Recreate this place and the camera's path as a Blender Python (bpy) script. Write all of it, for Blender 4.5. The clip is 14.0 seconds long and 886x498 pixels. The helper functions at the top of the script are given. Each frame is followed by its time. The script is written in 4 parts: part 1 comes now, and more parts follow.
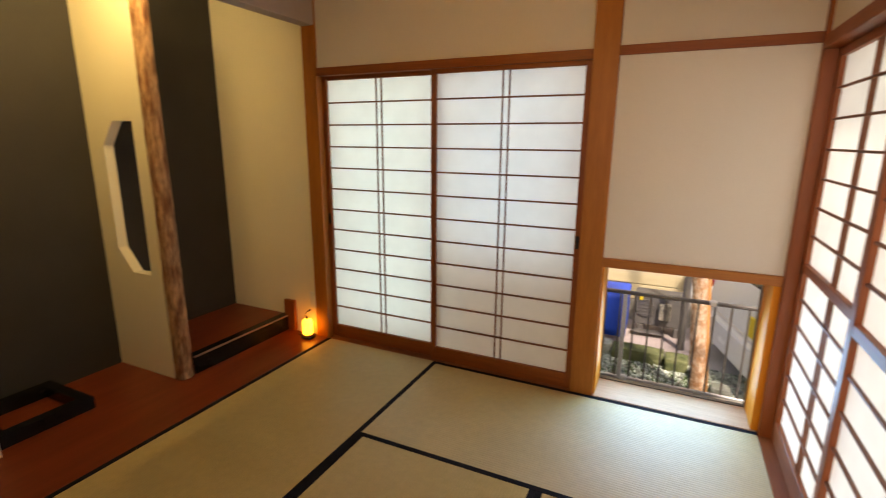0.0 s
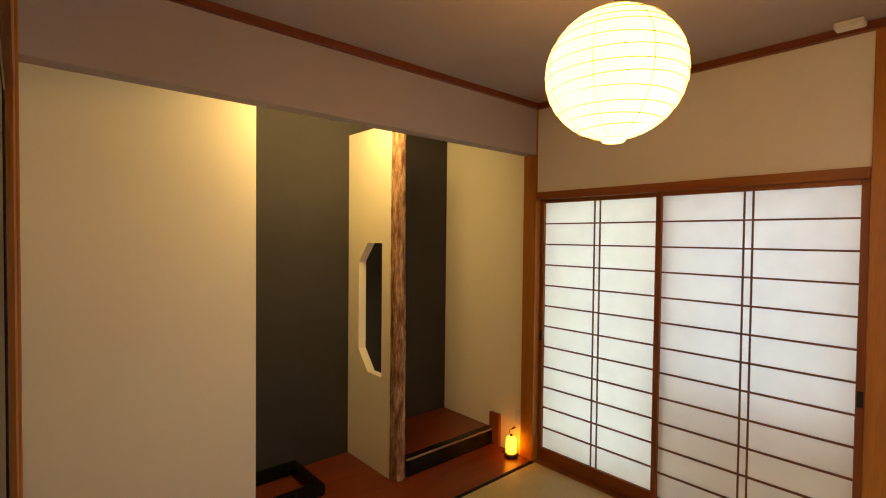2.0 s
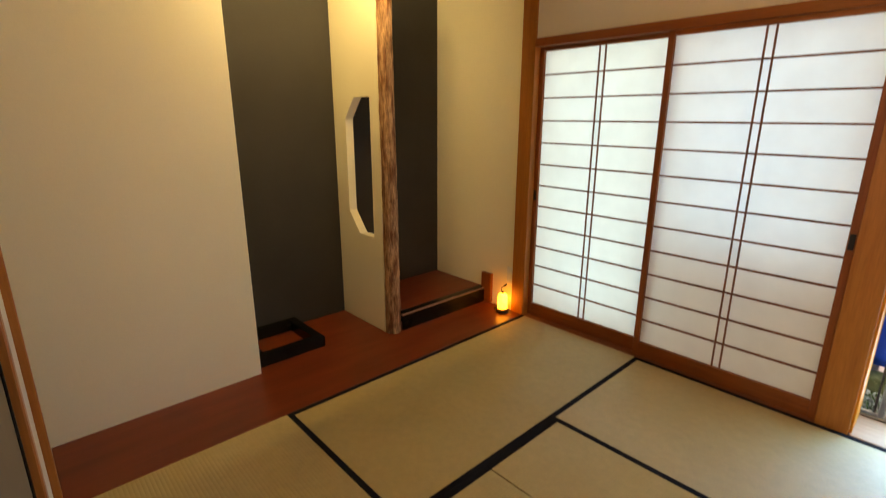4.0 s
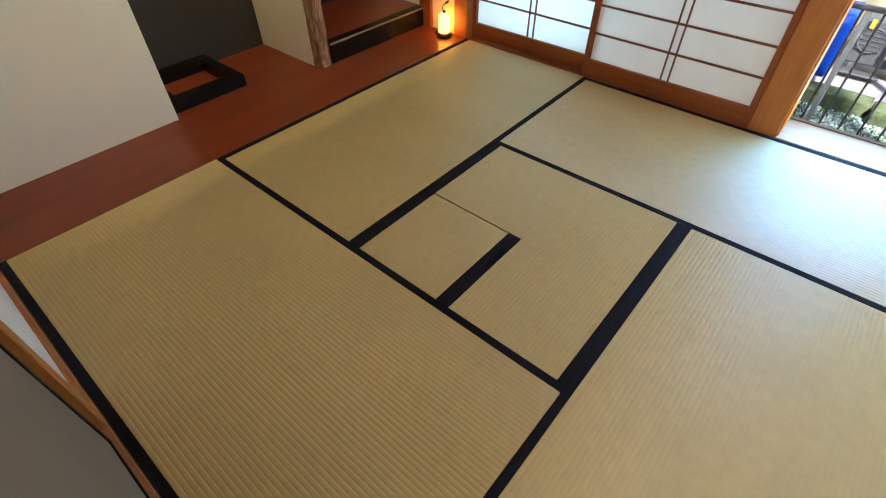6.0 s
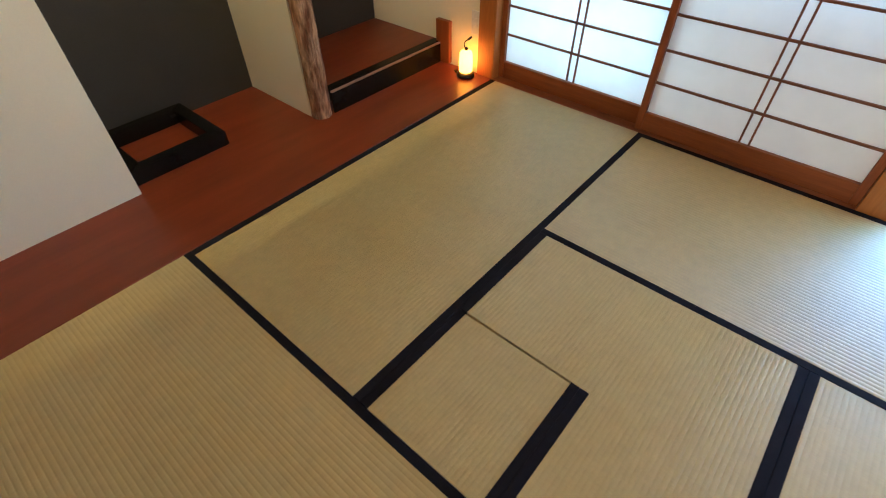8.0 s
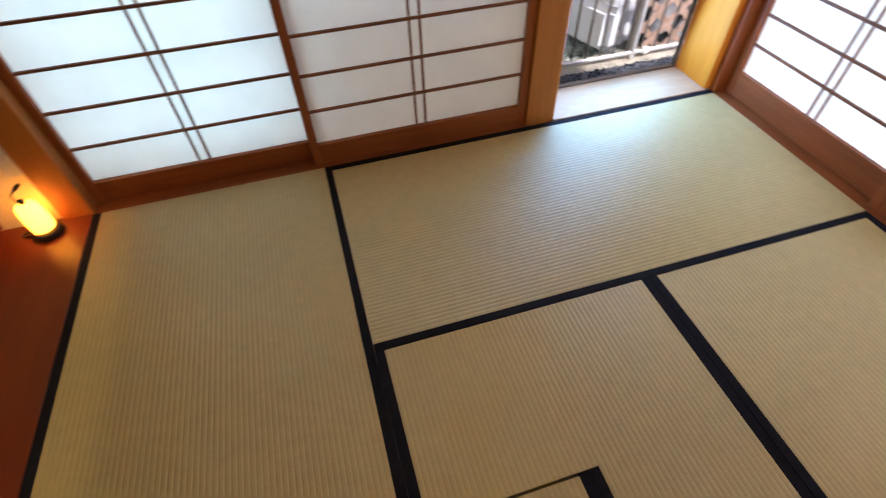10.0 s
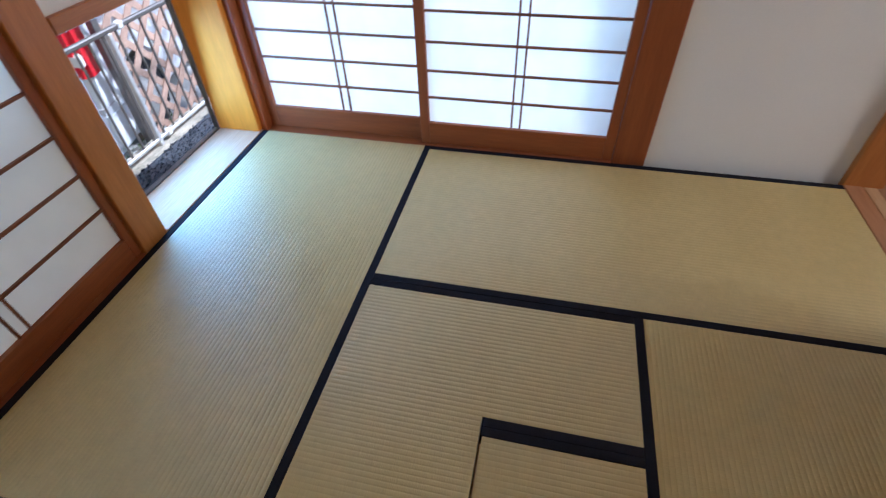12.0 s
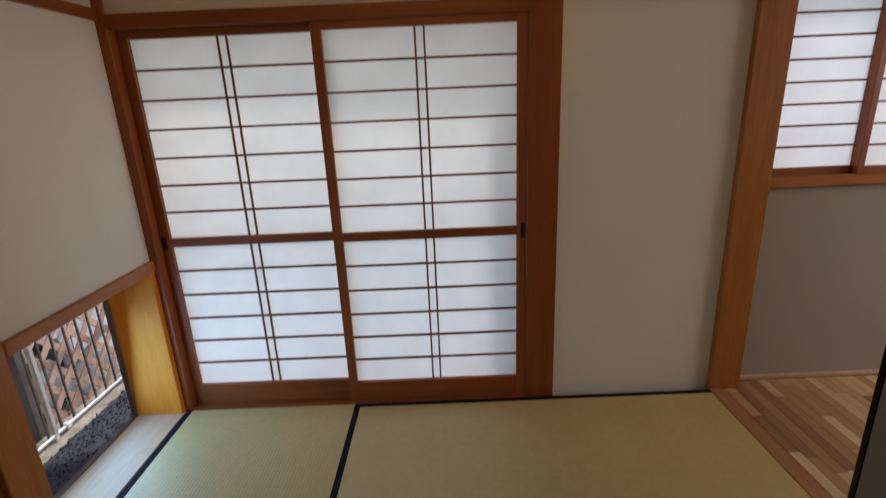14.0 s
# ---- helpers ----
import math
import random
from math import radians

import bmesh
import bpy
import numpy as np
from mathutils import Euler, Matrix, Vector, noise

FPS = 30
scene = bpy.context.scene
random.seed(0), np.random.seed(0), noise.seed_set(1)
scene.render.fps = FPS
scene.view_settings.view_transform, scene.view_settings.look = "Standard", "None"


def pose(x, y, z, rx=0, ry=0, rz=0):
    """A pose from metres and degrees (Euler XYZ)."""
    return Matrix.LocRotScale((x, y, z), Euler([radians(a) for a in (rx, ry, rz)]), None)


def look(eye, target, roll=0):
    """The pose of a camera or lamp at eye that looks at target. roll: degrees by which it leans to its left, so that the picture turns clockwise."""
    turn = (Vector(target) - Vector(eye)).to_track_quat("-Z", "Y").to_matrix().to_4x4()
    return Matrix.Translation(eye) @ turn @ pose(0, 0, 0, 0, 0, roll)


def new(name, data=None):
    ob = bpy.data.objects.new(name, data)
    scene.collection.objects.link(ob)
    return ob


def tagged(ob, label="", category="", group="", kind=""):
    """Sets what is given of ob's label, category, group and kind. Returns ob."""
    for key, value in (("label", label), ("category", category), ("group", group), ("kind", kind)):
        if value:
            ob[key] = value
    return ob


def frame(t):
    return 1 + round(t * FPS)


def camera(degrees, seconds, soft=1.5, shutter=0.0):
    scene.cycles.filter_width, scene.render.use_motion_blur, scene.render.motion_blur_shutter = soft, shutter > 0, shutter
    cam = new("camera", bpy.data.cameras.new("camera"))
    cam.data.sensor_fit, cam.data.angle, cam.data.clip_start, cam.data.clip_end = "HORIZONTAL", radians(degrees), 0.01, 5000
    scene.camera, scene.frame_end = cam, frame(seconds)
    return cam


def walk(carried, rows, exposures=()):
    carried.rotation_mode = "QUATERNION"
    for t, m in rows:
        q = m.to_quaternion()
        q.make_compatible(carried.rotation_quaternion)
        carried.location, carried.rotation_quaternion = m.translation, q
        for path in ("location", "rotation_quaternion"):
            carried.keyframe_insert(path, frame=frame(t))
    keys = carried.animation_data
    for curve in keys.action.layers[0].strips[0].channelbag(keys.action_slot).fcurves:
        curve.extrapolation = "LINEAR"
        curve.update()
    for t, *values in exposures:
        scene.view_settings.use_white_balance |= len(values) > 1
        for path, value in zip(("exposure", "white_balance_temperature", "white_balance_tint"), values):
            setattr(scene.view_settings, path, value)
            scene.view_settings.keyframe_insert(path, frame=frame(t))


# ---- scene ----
cam = camera(85.2, 14.0, soft=1.1, shutter=0.3)
PATH = [
    (0, (2.139, 0.048, 1.406), (1.306, 1.811, 0.962), 0.4),
    (0.5, (2.112, 0.055, 1.413), (0.95, 1.61, 0.934), 0.8),
    (1, (2.079, 0.031, 1.435), (0.731, 1.432, 0.965), 0.7),
    (1.5, (2.073, 0.015, 1.494), (0.609, 1.345, 1.196), 0.5),
    (2, (2.051, -0.002, 1.533), (0.552, 1.321, 1.485), 0.6),
    (4.3, (1.981, 0.052, 1.344), (0.643, 1.34, 0.603), -0.2),
    (4.5, (1.983, 0.07, 1.321), (0.721, 1.332, 0.418), -0.3),
    (5, (1.978, 0.106, 1.262), (0.923, 1.254, 0.01), -0.3),
    (5.5, (1.971, 0.119, 1.236), (1.026, 1.2, -0.156), -0.4),
    (6, (1.95, 0.134, 1.224), (1.023, 1.213, -0.183), -0.3),
    (6.5, (1.89, 0.193, 1.221), (0.96, 1.284, -0.174), -0.4),
    (7, (1.791, 0.344, 1.215), (0.817, 1.408, -0.17), -0.9),
    (7.2, (1.739, 0.386, 1.21), (0.752, 1.437, -0.177), -0.7),
    (9.3, (1.014, 0.874, 1.162), (0.601, 2.185, -0.291), -2.8),
    (9.5, (0.969, 0.925, 1.184), (0.766, 2.279, -0.274), -4.8),
    (10, (0.896, 1.037, 1.21), (1.243, 2.32, -0.284), -2.2),
    (10.5, (0.876, 1.186, 1.155), (1.569, 2.221, -0.41), -2.1),
    (11, (0.858, 1.243, 1.161), (1.796, 1.938, -0.463), -1.2),
    (11.5, (0.762, 1.285, 1.186), (1.952, 1.792, -0.34), -1.1),
    (12, (0.698, 1.234, 1.238), (2.1, 1.585, -0.145), -2.2),
    (12.5, (0.625, 1.219, 1.274), (2.148, 1.402, -0.009), -2.1),
    (13, (0.567, 1.274, 1.316), (2.23, 1.375, 0.209), -2.1),
    (13.5, (0.545, 1.298, 1.37), (2.34, 1.345, 0.489), -2.4),
    (14, (0.531, 1.303, 1.439), (2.445, 1.31, 0.858), -2.5),
]
EXPOSURES = [
    (0.0, 0.62, 7900, 22),
    (0.5, 0.92, 7900, 23),
    (1.5, 0.84, 8000, 23),
    (2.0, 0.62, 8300, 25),
    (4.5, 1.04, 6900, 14),
    (5.0, 1.28, 5750, 11),
    (6.5, 1.42, 5400, 9),
    (7.2, 1.44, 5350, 10),
    (9.5, 1.26, 5900, 20),
    (10.0, 0.90, 6200, 22),
    (11.0, 0.98, 5800, 24),
    (11.5, 1.06, 5200, 15),
    (12.0, 0.86, 5100, 15),
    (12.5, 0.66, 5300, 19),
    (13.5, 0.16, 5900, 20),
    (14.0, -0.18, 6300, 18),
]
walk(cam, [(t, look(eye, target, roll)) for t, eye, target, roll in PATH], EXPOSURES)

# ---- world, sun and lamps ----
world = bpy.data.worlds.new("world")
scene.world = world
world.use_nodes = True
wn = world.node_tree
sky = wn.nodes.new("ShaderNodeTexSky")
sky.sky_type = "NISHITA"
sky.sun_disc = False
sky.sun_elevation, sky.sun_rotation = radians(50), radians(145)
wn.links.new(sky.outputs[0], wn.nodes["Background"].inputs[0])
wn.nodes["Background"].inputs[1].default_value = 0.15

SUN_WAY = Vector((math.sin(radians(145)) * math.cos(radians(50)), math.cos(radians(145)) * math.cos(radians(50)), math.sin(radians(50))))
sun = new("sun", bpy.data.lights.new("sun", "SUN"))
sun.data.energy, sun.data.angle, sun.data.color = 4.2, radians(6), (1, 0.96, 0.90)
sun.matrix_world = look(SUN_WAY * 20, (0, 0, 0))


def area_lamp(name, eye, target, width, height, watts, colour):
    lamp = new(name, bpy.data.lights.new(name, "AREA"))
    lamp.data.shape, lamp.data.size, lamp.data.size_y = "RECTANGLE", width, height
    lamp.data.energy, lamp.data.color = watts, colour
    lamp.matrix_world = look(eye, target)
    return lamp


# daylight at the shoji openings, and the hidden strip light over the alcove
area_lamp("daylight_north", (0.41, 2.87, 1.0), (0.41, 2.6, 1.0), 0.80, 1.78, 6.3, (0.51, 0.88, 1.0))
area_lamp("daylight_north_shaded", (1.30, 2.87, 1.30), (1.30, 2.6, 1.30), 0.82, 1.15, 4.0, (0.39, 0.73, 1.0))
area_lamp("daylight_east_upper", (2.92, 1.77, 1.34), (2.6, 1.77, 1.34), 1.70, 0.86, 5.1, (0.80, 0.92, 0.86))
area_lamp("daylight_east_lower", (2.92, 1.77, 0.46), (2.6, 1.77, 0.46), 1.70, 0.80, 4.4, (0.58, 0.86, 1.0))
area_lamp("daylight_hall", (3.02, -0.6, 1.5), (2.6, -0.6, 1.5), 0.9, 0.95, 4.5, (0.80, 0.93, 1.0))
area_lamp("daylight_low_window", (2.23, 2.84, 0.32), (2.23, 1.9, 0.20), 0.66, 0.46, 6.8, (0.26, 0.59, 1.0))
area_lamp("alcove_strip_light", (-0.128, 1.42, 2.385), (-0.85, 1.42, 2.10), 0.60, 0.035, 11.5, (1, 0.79, 0.32))
# fill lamp added at the unseen far end of the hall
area_lamp("fill_far_hall", (1.6, -2.99, 1.42), (1.6, -1.0, 0.9), 1.6, 1.05, 88, (1, 0.92, 0.80))


# ---- materials ----
def material(name, base=(0.5, 0.5, 0.5), rough=0.6, metal=0.0, spec=0.5, second=None, scale=8.0, stretch=(1, 1, 1),
             amount=0.5, grain=60.0, bump=0.1, depth=0.002, fine=None, vary=0.0, coords="Object", detail=5.0, edge=0.22):
    """base blends into second by a stretched noise; a finer noise darkens a little and gives relief; vary: value shift by object."""
    m = bpy.data.materials.new(name)
    m.use_nodes = True
    t, b = m.node_tree, m.node_tree.nodes["Principled BSDF"]
    b.inputs["Roughness"].default_value, b.inputs["Metallic"].default_value = rough, metal
    b.inputs["Specular IOR Level"].default_value = spec
    tc, mp = t.nodes.new("ShaderNodeTexCoord"), t.nodes.new("ShaderNodeMapping")
    mp.inputs["Scale"].default_value = stretch
    t.links.new(tc.outputs[coords], mp.inputs["Vector"])
    n1, n2 = t.nodes.new("ShaderNodeTexNoise"), t.nodes.new("ShaderNodeTexNoise")
    n1.inputs["Scale"].default_value, n1.inputs["Detail"].default_value = scale, detail
    n2.inputs["Scale"].default_value, n2.inputs["Detail"].default_value = grain, 4
    info = t.nodes.new("ShaderNodeObjectInfo")
    add = t.nodes.new("ShaderNodeVectorMath")
    add.operation = "ADD"
    jump = t.nodes.new("ShaderNodeVectorMath")
    jump.operation = "SCALE"
    jump.inputs[0].default_value = (31.7, 17.3, 23.9)
    t.links.new(info.outputs["Random"], jump.inputs["Scale"])
    t.links.new(mp.outputs[0], add.inputs[0])
    t.links.new(jump.outputs[0], add.inputs[1])
    for n in (n1, n2):
        t.links.new(add.outputs[0], n.inputs["Vector"])
    ramp = t.nodes.new("ShaderNodeValToRGB")
    ramp.color_ramp.elements[0].position, ramp.color_ramp.elements[1].position = 0.5 - edge, 0.5 + edge
    ramp.color_ramp.elements[0].color = (*base, 1)
    second = second or tuple(c * 0.85 for c in base)
    ramp.color_ramp.elements[1].color = tuple(a * (1 - amount) + c * amount for a, c in zip(base, second)) + (1,)
    t.links.new(n1.outputs["Fac"], ramp.inputs[0])
    hsv = t.nodes.new("ShaderNodeHueSaturation")
    t.links.new(ramp.outputs[0], hsv.inputs["Color"])
    mr = t.nodes.new("ShaderNodeMapRange")
    mr.inputs["From Min"].default_value, mr.inputs["From Max"].default_value = 0.3, 0.7
    f = fine if fine is not None else 0.08
    mr.inputs["To Min"].default_value, mr.inputs["To Max"].default_value = 1 - f, 1 + f
    t.links.new(n2.outputs["Fac"], mr.inputs["Value"])
    if vary:
        mv = t.nodes.new("ShaderNodeMapRange")
        mv.inputs["To Min"].default_value, mv.inputs["To Max"].default_value = 1 - vary, 1 + vary
        t.links.new(info.outputs["Random"], mv.inputs["Value"])
        mul = t.nodes.new("ShaderNodeMath")
        mul.operation = "MULTIPLY"
        t.links.new(mr.outputs[0], mul.inputs[0])
        t.links.new(mv.outputs[0], mul.inputs[1])
        t.links.new(mul.outputs[0], hsv.inputs["Value"])
    else:
        t.links.new(mr.outputs[0], hsv.inputs["Value"])
    t.links.new(hsv.outputs[0], b.inputs["Base Color"])
    rr = t.nodes.new("ShaderNodeMapRange")
    rr.inputs["To Min"].default_value, rr.inputs["To Max"].default_value = max(0.03, rough - 0.08), min(1, rough + 0.08)
    t.links.new(n1.outputs["Fac"], rr.inputs["Value"])
    t.links.new(rr.outputs[0], b.inputs["Roughness"])
    if bump:
        bp = t.nodes.new("ShaderNodeBump")
        bp.inputs["Strength"].default_value, bp.inputs["Distance"].default_value = bump, depth
        t.links.new(n2.outputs["Fac"], bp.inputs["Height"])
        t.links.new(bp.outputs[0], b.inputs["Normal"])
    return m


def wood(name, base, second, along, rough=0.42, vary=0.05, spec=0.4):
    """Timber with its grain along the axis 0, 1 or 2."""
    s = [14.0, 14.0, 14.0]
    s[along] = 0.9
    return material(name, base, rough, 0, spec, second, 2.2, s, 0.9, 14, 0.12, 0.001, 0.10, vary, detail=6)


PALE, PALE2 = (0.44, 0.158, 0.030), (0.34, 0.110, 0.019)
wood_x, wood_y, wood_z = (wood("cedar_%s" % "xyz"[i], PALE, PALE2, i) for i in range(3))
RED, RED2 = (0.30, 0.080, 0.018), (0.22, 0.053, 0.012)
frame_x, frame_y, frame_z = (wood("shoji_wood_%s" % "xyz"[i], RED, RED2, i, 0.45) for i in range(3))
trim_x, trim_y = (wood("ceiling_trim_%s" % "xy"[i], (0.20, 0.042, 0.015), (0.15, 0.030, 0.011), i, 0.45) for i in range(2))
bar_x, bar_z = wood("bar_wood_x", (0.22, 0.075, 0.030), (0.16, 0.050, 0.020), 0, 0.5), wood("bar_wood_z", (0.22, 0.075, 0.030), (0.16, 0.050, 0.020), 2, 0.5)
JAMB, JAMB2 = (0.70, 0.245, 0.024), (0.58, 0.19, 0.017)
jamb_z = wood("jamb_wood", JAMB, JAMB2, 2, 0.55, spec=0.12)
sill_pale = wood("sill_wood", (0.54, 0.35, 0.22), (0.48, 0.30, 0.18), 0, 0.5, spec=0.4)
threshold = wood("threshold_wood", (0.40, 0.19, 0.085), (0.30, 0.13, 0.05), 0, 0.4)
board_red = material("red_board", (0.215, 0.040, 0.0125), 0.33, 0, 0.4, (0.150, 0.027, 0.009), 2.0, (6, 0.8, 6), 0.9, 9, 0.03, 0.001, 0.05)
plaster = material("white_plaster", (0.76, 0.72, 0.66), 0.85, 0, 0.25, (0.72, 0.68, 0.615), 2.2, (1, 1, 1), 0.8, 260, 0.18, 0.0012, 0.02)
cream = material("cream_plaster", (0.86, 0.785, 0.60), 0.85, 0, 0.25, (0.82, 0.745, 0.56), 2.0, (1, 1, 1), 0.8, 260, 0.18, 0.0012, 0.02)
mauve = material("grey_mauve_wallpaper", (0.42, 0.34, 0.30), 0.85, 0, 0.25, (0.385, 0.31, 0.275), 3.0, (1, 1, 1), 0.8, 240, 0.2, 0.0012, 0.03)
ceiling_mat = material("ceiling_wallpaper", (0.40, 0.32, 0.275), 0.85, 0, 0.2, (0.365, 0.29, 0.25), 3.0, (1, 1, 1), 0.8, 200, 0.2, 0.0012, 0.04)
charcoal = material("charcoal_plaster", (0.045, 0.040, 0.038), 0.85, 0, 0.25, (0.037, 0.033, 0.031), 3.0, (1, 1, 1), 0.8, 220, 0.22, 0.0015, 0.06)
hall_grey = material("hall_grey_wallpaper", (0.35, 0.325, 0.30), 0.85, 0, 0.2, (0.32, 0.30, 0.275), 2.5, (1, 1, 1), 0.8, 200, 0.2, 0.0012, 0.03)
border_cloth = material("border_cloth", (0.010, 0.0095, 0.014), 0.85, 0, 0.1, (0.016, 0.015, 0.022), 40, (1, 1, 1), 0.8, 900, 0.3, 0.0008, 0.2)
lacquer = material("black_lacquer", (0.006, 0.0055, 0.0055), 0.24, 0, 0.2, (0.011, 0.010, 0.010), 6, (1, 1, 1), 0.6, 60, 0.02, 0.0004, 0.1)
edge_strip = material("edge_strip", (0.34, 0.17, 0.10), 0.35, 0, 0.5, (0.26, 0.12, 0.07), 6, (1, 9, 9), 0.7, 40, 0.04, 0.0005)
dark_pull = material("dark_pull", (0.015, 0.012, 0.010), 0.4, 0, 0.4, None, 20, (1, 1, 1), 0.5, 90, 0.05)
fusuma_paper = material("fusuma_paper", (0.21, 0.17, 0.115), 0.9, 0, 0.04, (0.19, 0.15, 0.10), 5, (1, 1, 1), 0.8, 200, 0.15, 0.001, 0.03)
alu_white = material("window_track", (0.55, 0.57, 0.60), 0.35, 0.6, 0.5, None, 12, (1, 1, 1), 0.4, 60, 0.03)
alu = material("aluminium", (0.66, 0.66, 0.65), 0.4, 0.45, 0.5, (0.55, 0.55, 0.55), 10, (1, 1, 1), 0.7, 70, 0.05)
bronze = material("bronze_rail", (0.17, 0.155, 0.145), 0.4, 0.4, 0.5, (0.12, 0.11, 0.10), 12, (1, 1, 1), 0.7, 80, 0.05)
white_plastic = material("white_plastic", (0.75, 0.74, 0.71), 0.45, 0, 0.5, None, 10, (1, 1, 1), 0.3, 60, 0.02)
dark_base = material("dark_lantern_base", (0.03, 0.018, 0.012), 0.35, 0, 0.5, None, 20, (1, 1, 1), 0.5, 80, 0.05)
cable_mat = material("cable", (0.02, 0.016, 0.014), 0.5, 0, 0.4, None, 20, (1, 1, 1), 0.5, 80, 0.02)


def bark_material():
    m = material("bark", (0.18, 0.068, 0.030), 0.75, 0, 0.3, (0.50, 0.29, 0.155), 38, (1, 1, 0.20), 1.0, 120, 1.0, 0.014, 0.40, edge=0.13)
    return m


bark = bark_material()


def straw_material(name, along):
    """Woven rush: fine strands across the ridges, a slow change of tone, and fibres that catch light."""
    m = bpy.data.materials.new(name)
    m.use_nodes = True
    t, b = m.node_tree, m.node_tree.nodes["Principled BSDF"]
    tc = t.nodes.new("ShaderNodeTexCoord")
    strands, slow, mid = (t.nodes.new("ShaderNodeTexNoise") for _ in range(3))
    m1, m2 = t.nodes.new("ShaderNodeMapping"), t.nodes.new("ShaderNodeMapping")
    m1.inputs["Scale"].default_value = (420, 38, 1) if along == 0 else (38, 420, 1)
    m2.inputs["Scale"].default_value = (1.3, 2.0, 1)
    for mp in (m1, m2):
        t.links.new(tc.outputs["Object"], mp.inputs["Vector"])
    strands.inputs["Scale"].default_value, strands.inputs["Detail"].default_value = 1.0, 2
    slow.inputs["Scale"].default_value, slow.inputs["Detail"].default_value = 1.4, 5
    mid.inputs["Scale"].default_value, mid.inputs["Detail"].default_value = 26, 3
    t.links.new(m1.outputs[0], strands.inputs["Vector"])
    t.links.new(m2.outputs[0], slow.inputs["Vector"])
    t.links.new(tc.outputs["Object"], mid.inputs["Vector"])
    ramp = t.nodes.new("ShaderNodeValToRGB")
    ramp.color_ramp.elements[0].position, ramp.color_ramp.elements[1].position = 0.3, 0.7
    ramp.color_ramp.elements[0].color, ramp.color_ramp.elements[1].color = (0.480, 0.360, 0.134, 1), (0.535, 0.405, 0.164, 1)
    t.links.new(slow.outputs["Fac"], ramp.inputs[0])
    total = t.nodes.new("ShaderNodeMath")
    total.operation = "ADD"
    t.links.new(strands.outputs["Fac"], total.inputs[0])
    t.links.new(mid.outputs["Fac"], total.inputs[1])
    mr = t.nodes.new("ShaderNodeMapRange")
    mr.inputs["From Min"].default_value, mr.inputs["From Max"].default_value = 0.6, 1.4
    mr.inputs["To Min"].default_value, mr.inputs["To Max"].default_value = 0.90, 1.10
    t.links.new(total.outputs[0], mr.inputs["Value"])
    hsv = t.nodes.new("ShaderNodeHueSaturation")
    t.links.new(ramp.outputs[0], hsv.inputs["Color"])
    t.links.new(mr.outputs[0], hsv.inputs["Value"])
    t.links.new(hsv.outputs[0], b.inputs["Base Color"])
    b.inputs["Roughness"].default_value, b.inputs["Specular IOR Level"].default_value = 0.45, 0.95
    # rush fibres lie across the ridges and spread the gloss along them
    b.inputs["Anisotropic"].default_value = 0.8
    way = t.nodes.new("ShaderNodeCombineXYZ")
    way.inputs[along].default_value = 1.0
    t.links.new(way.outputs[0], b.inputs["Tangent"])
    bp = t.nodes.new("ShaderNodeBump")
    bp.inputs["Strength"].default_value, bp.inputs["Distance"].default_value = 0.45, 0.0012
    t.links.new(strands.outputs["Fac"], bp.inputs["Height"])
    t.links.new(bp.outputs[0], b.inputs["Normal"])
    return m


straw_x, straw_y = straw_material("tatami_straw_x", 0), straw_material("tatami_straw_y", 1)


def paper_material(name, tint, share):
    """Washi: lets light through and scatters it, with faint fibres."""
    m = bpy.data.materials.new(name)
    m.use_nodes = True
    t = m.node_tree
    t.nodes.remove(t.nodes["Principled BSDF"])
    out = t.nodes["Material Output"]
    tc, n = t.nodes.new("ShaderNodeTexCoord"), t.nodes.new("ShaderNodeTexNoise")
    n.inputs["Scale"].default_value, n.inputs["Detail"].default_value = 9, 8
    t.links.new(tc.outputs["Object"], n.inputs["Vector"])
    ramp = t.nodes.new("ShaderNodeValToRGB")
    ramp.color_ramp.elements[0].color, ramp.color_ramp.elements[1].color = tuple(c * 0.93 for c in tint) + (1,), (*tint, 1)
    ramp.color_ramp.elements[0].position, ramp.color_ramp.elements[1].position = 0.3, 0.6
    t.links.new(n.outputs["Fac"], ramp.inputs[0])
    a, b, mix = t.nodes.new("ShaderNodeBsdfTranslucent"), t.nodes.new("ShaderNodeBsdfDiffuse"), t.nodes.new("ShaderNodeMixShader")
    t.links.new(ramp.outputs[0], a.inputs["Color"])
    b.inputs["Color"].default_value = (0.80, 0.79, 0.76, 1)
    mix.inputs[0].default_value = 1 - share
    t.links.new(a.outputs[0], mix.inputs[1])
    t.links.new(b.outputs[0], mix.inputs[2])
    t.links.new(mix.outputs[0], out.inputs["Surface"])
    return m


washi = paper_material("shoji_paper", (0.94, 0.94, 0.93), 0.6)


def glow_material(name, colour, strength, spread=0.0):
    m = bpy.data.materials.new(name)
    m.use_nodes = True
    t, b = m.node_tree, m.node_tree.nodes["Principled BSDF"]
    b.inputs["Base Color"].default_value = (0.8, 0.75, 0.65, 1)
    b.inputs["Roughness"].default_value = 0.7
    b.inputs["Emission Color"].default_value = (*colour, 1)
    b.inputs["Emission Strength"].default_value = strength
    if spread:
        tc, n = t.nodes.new("ShaderNodeTexCoord"), t.nodes.new("ShaderNodeTexNoise")
        n.inputs["Scale"].default_value = 7
        t.links.new(tc.outputs["Object"], n.inputs["Vector"])
        mr = t.nodes.new("ShaderNodeMapRange")
        mr.inputs["To Min"].default_value, mr.inputs["To Max"].default_value = strength * (1 - spread), strength * (1 + spread)
        t.links.new(n.outputs["Fac"], mr.inputs["Value"])
        t.links.new(mr.outputs[0], b.inputs["Emission Strength"])
    return m


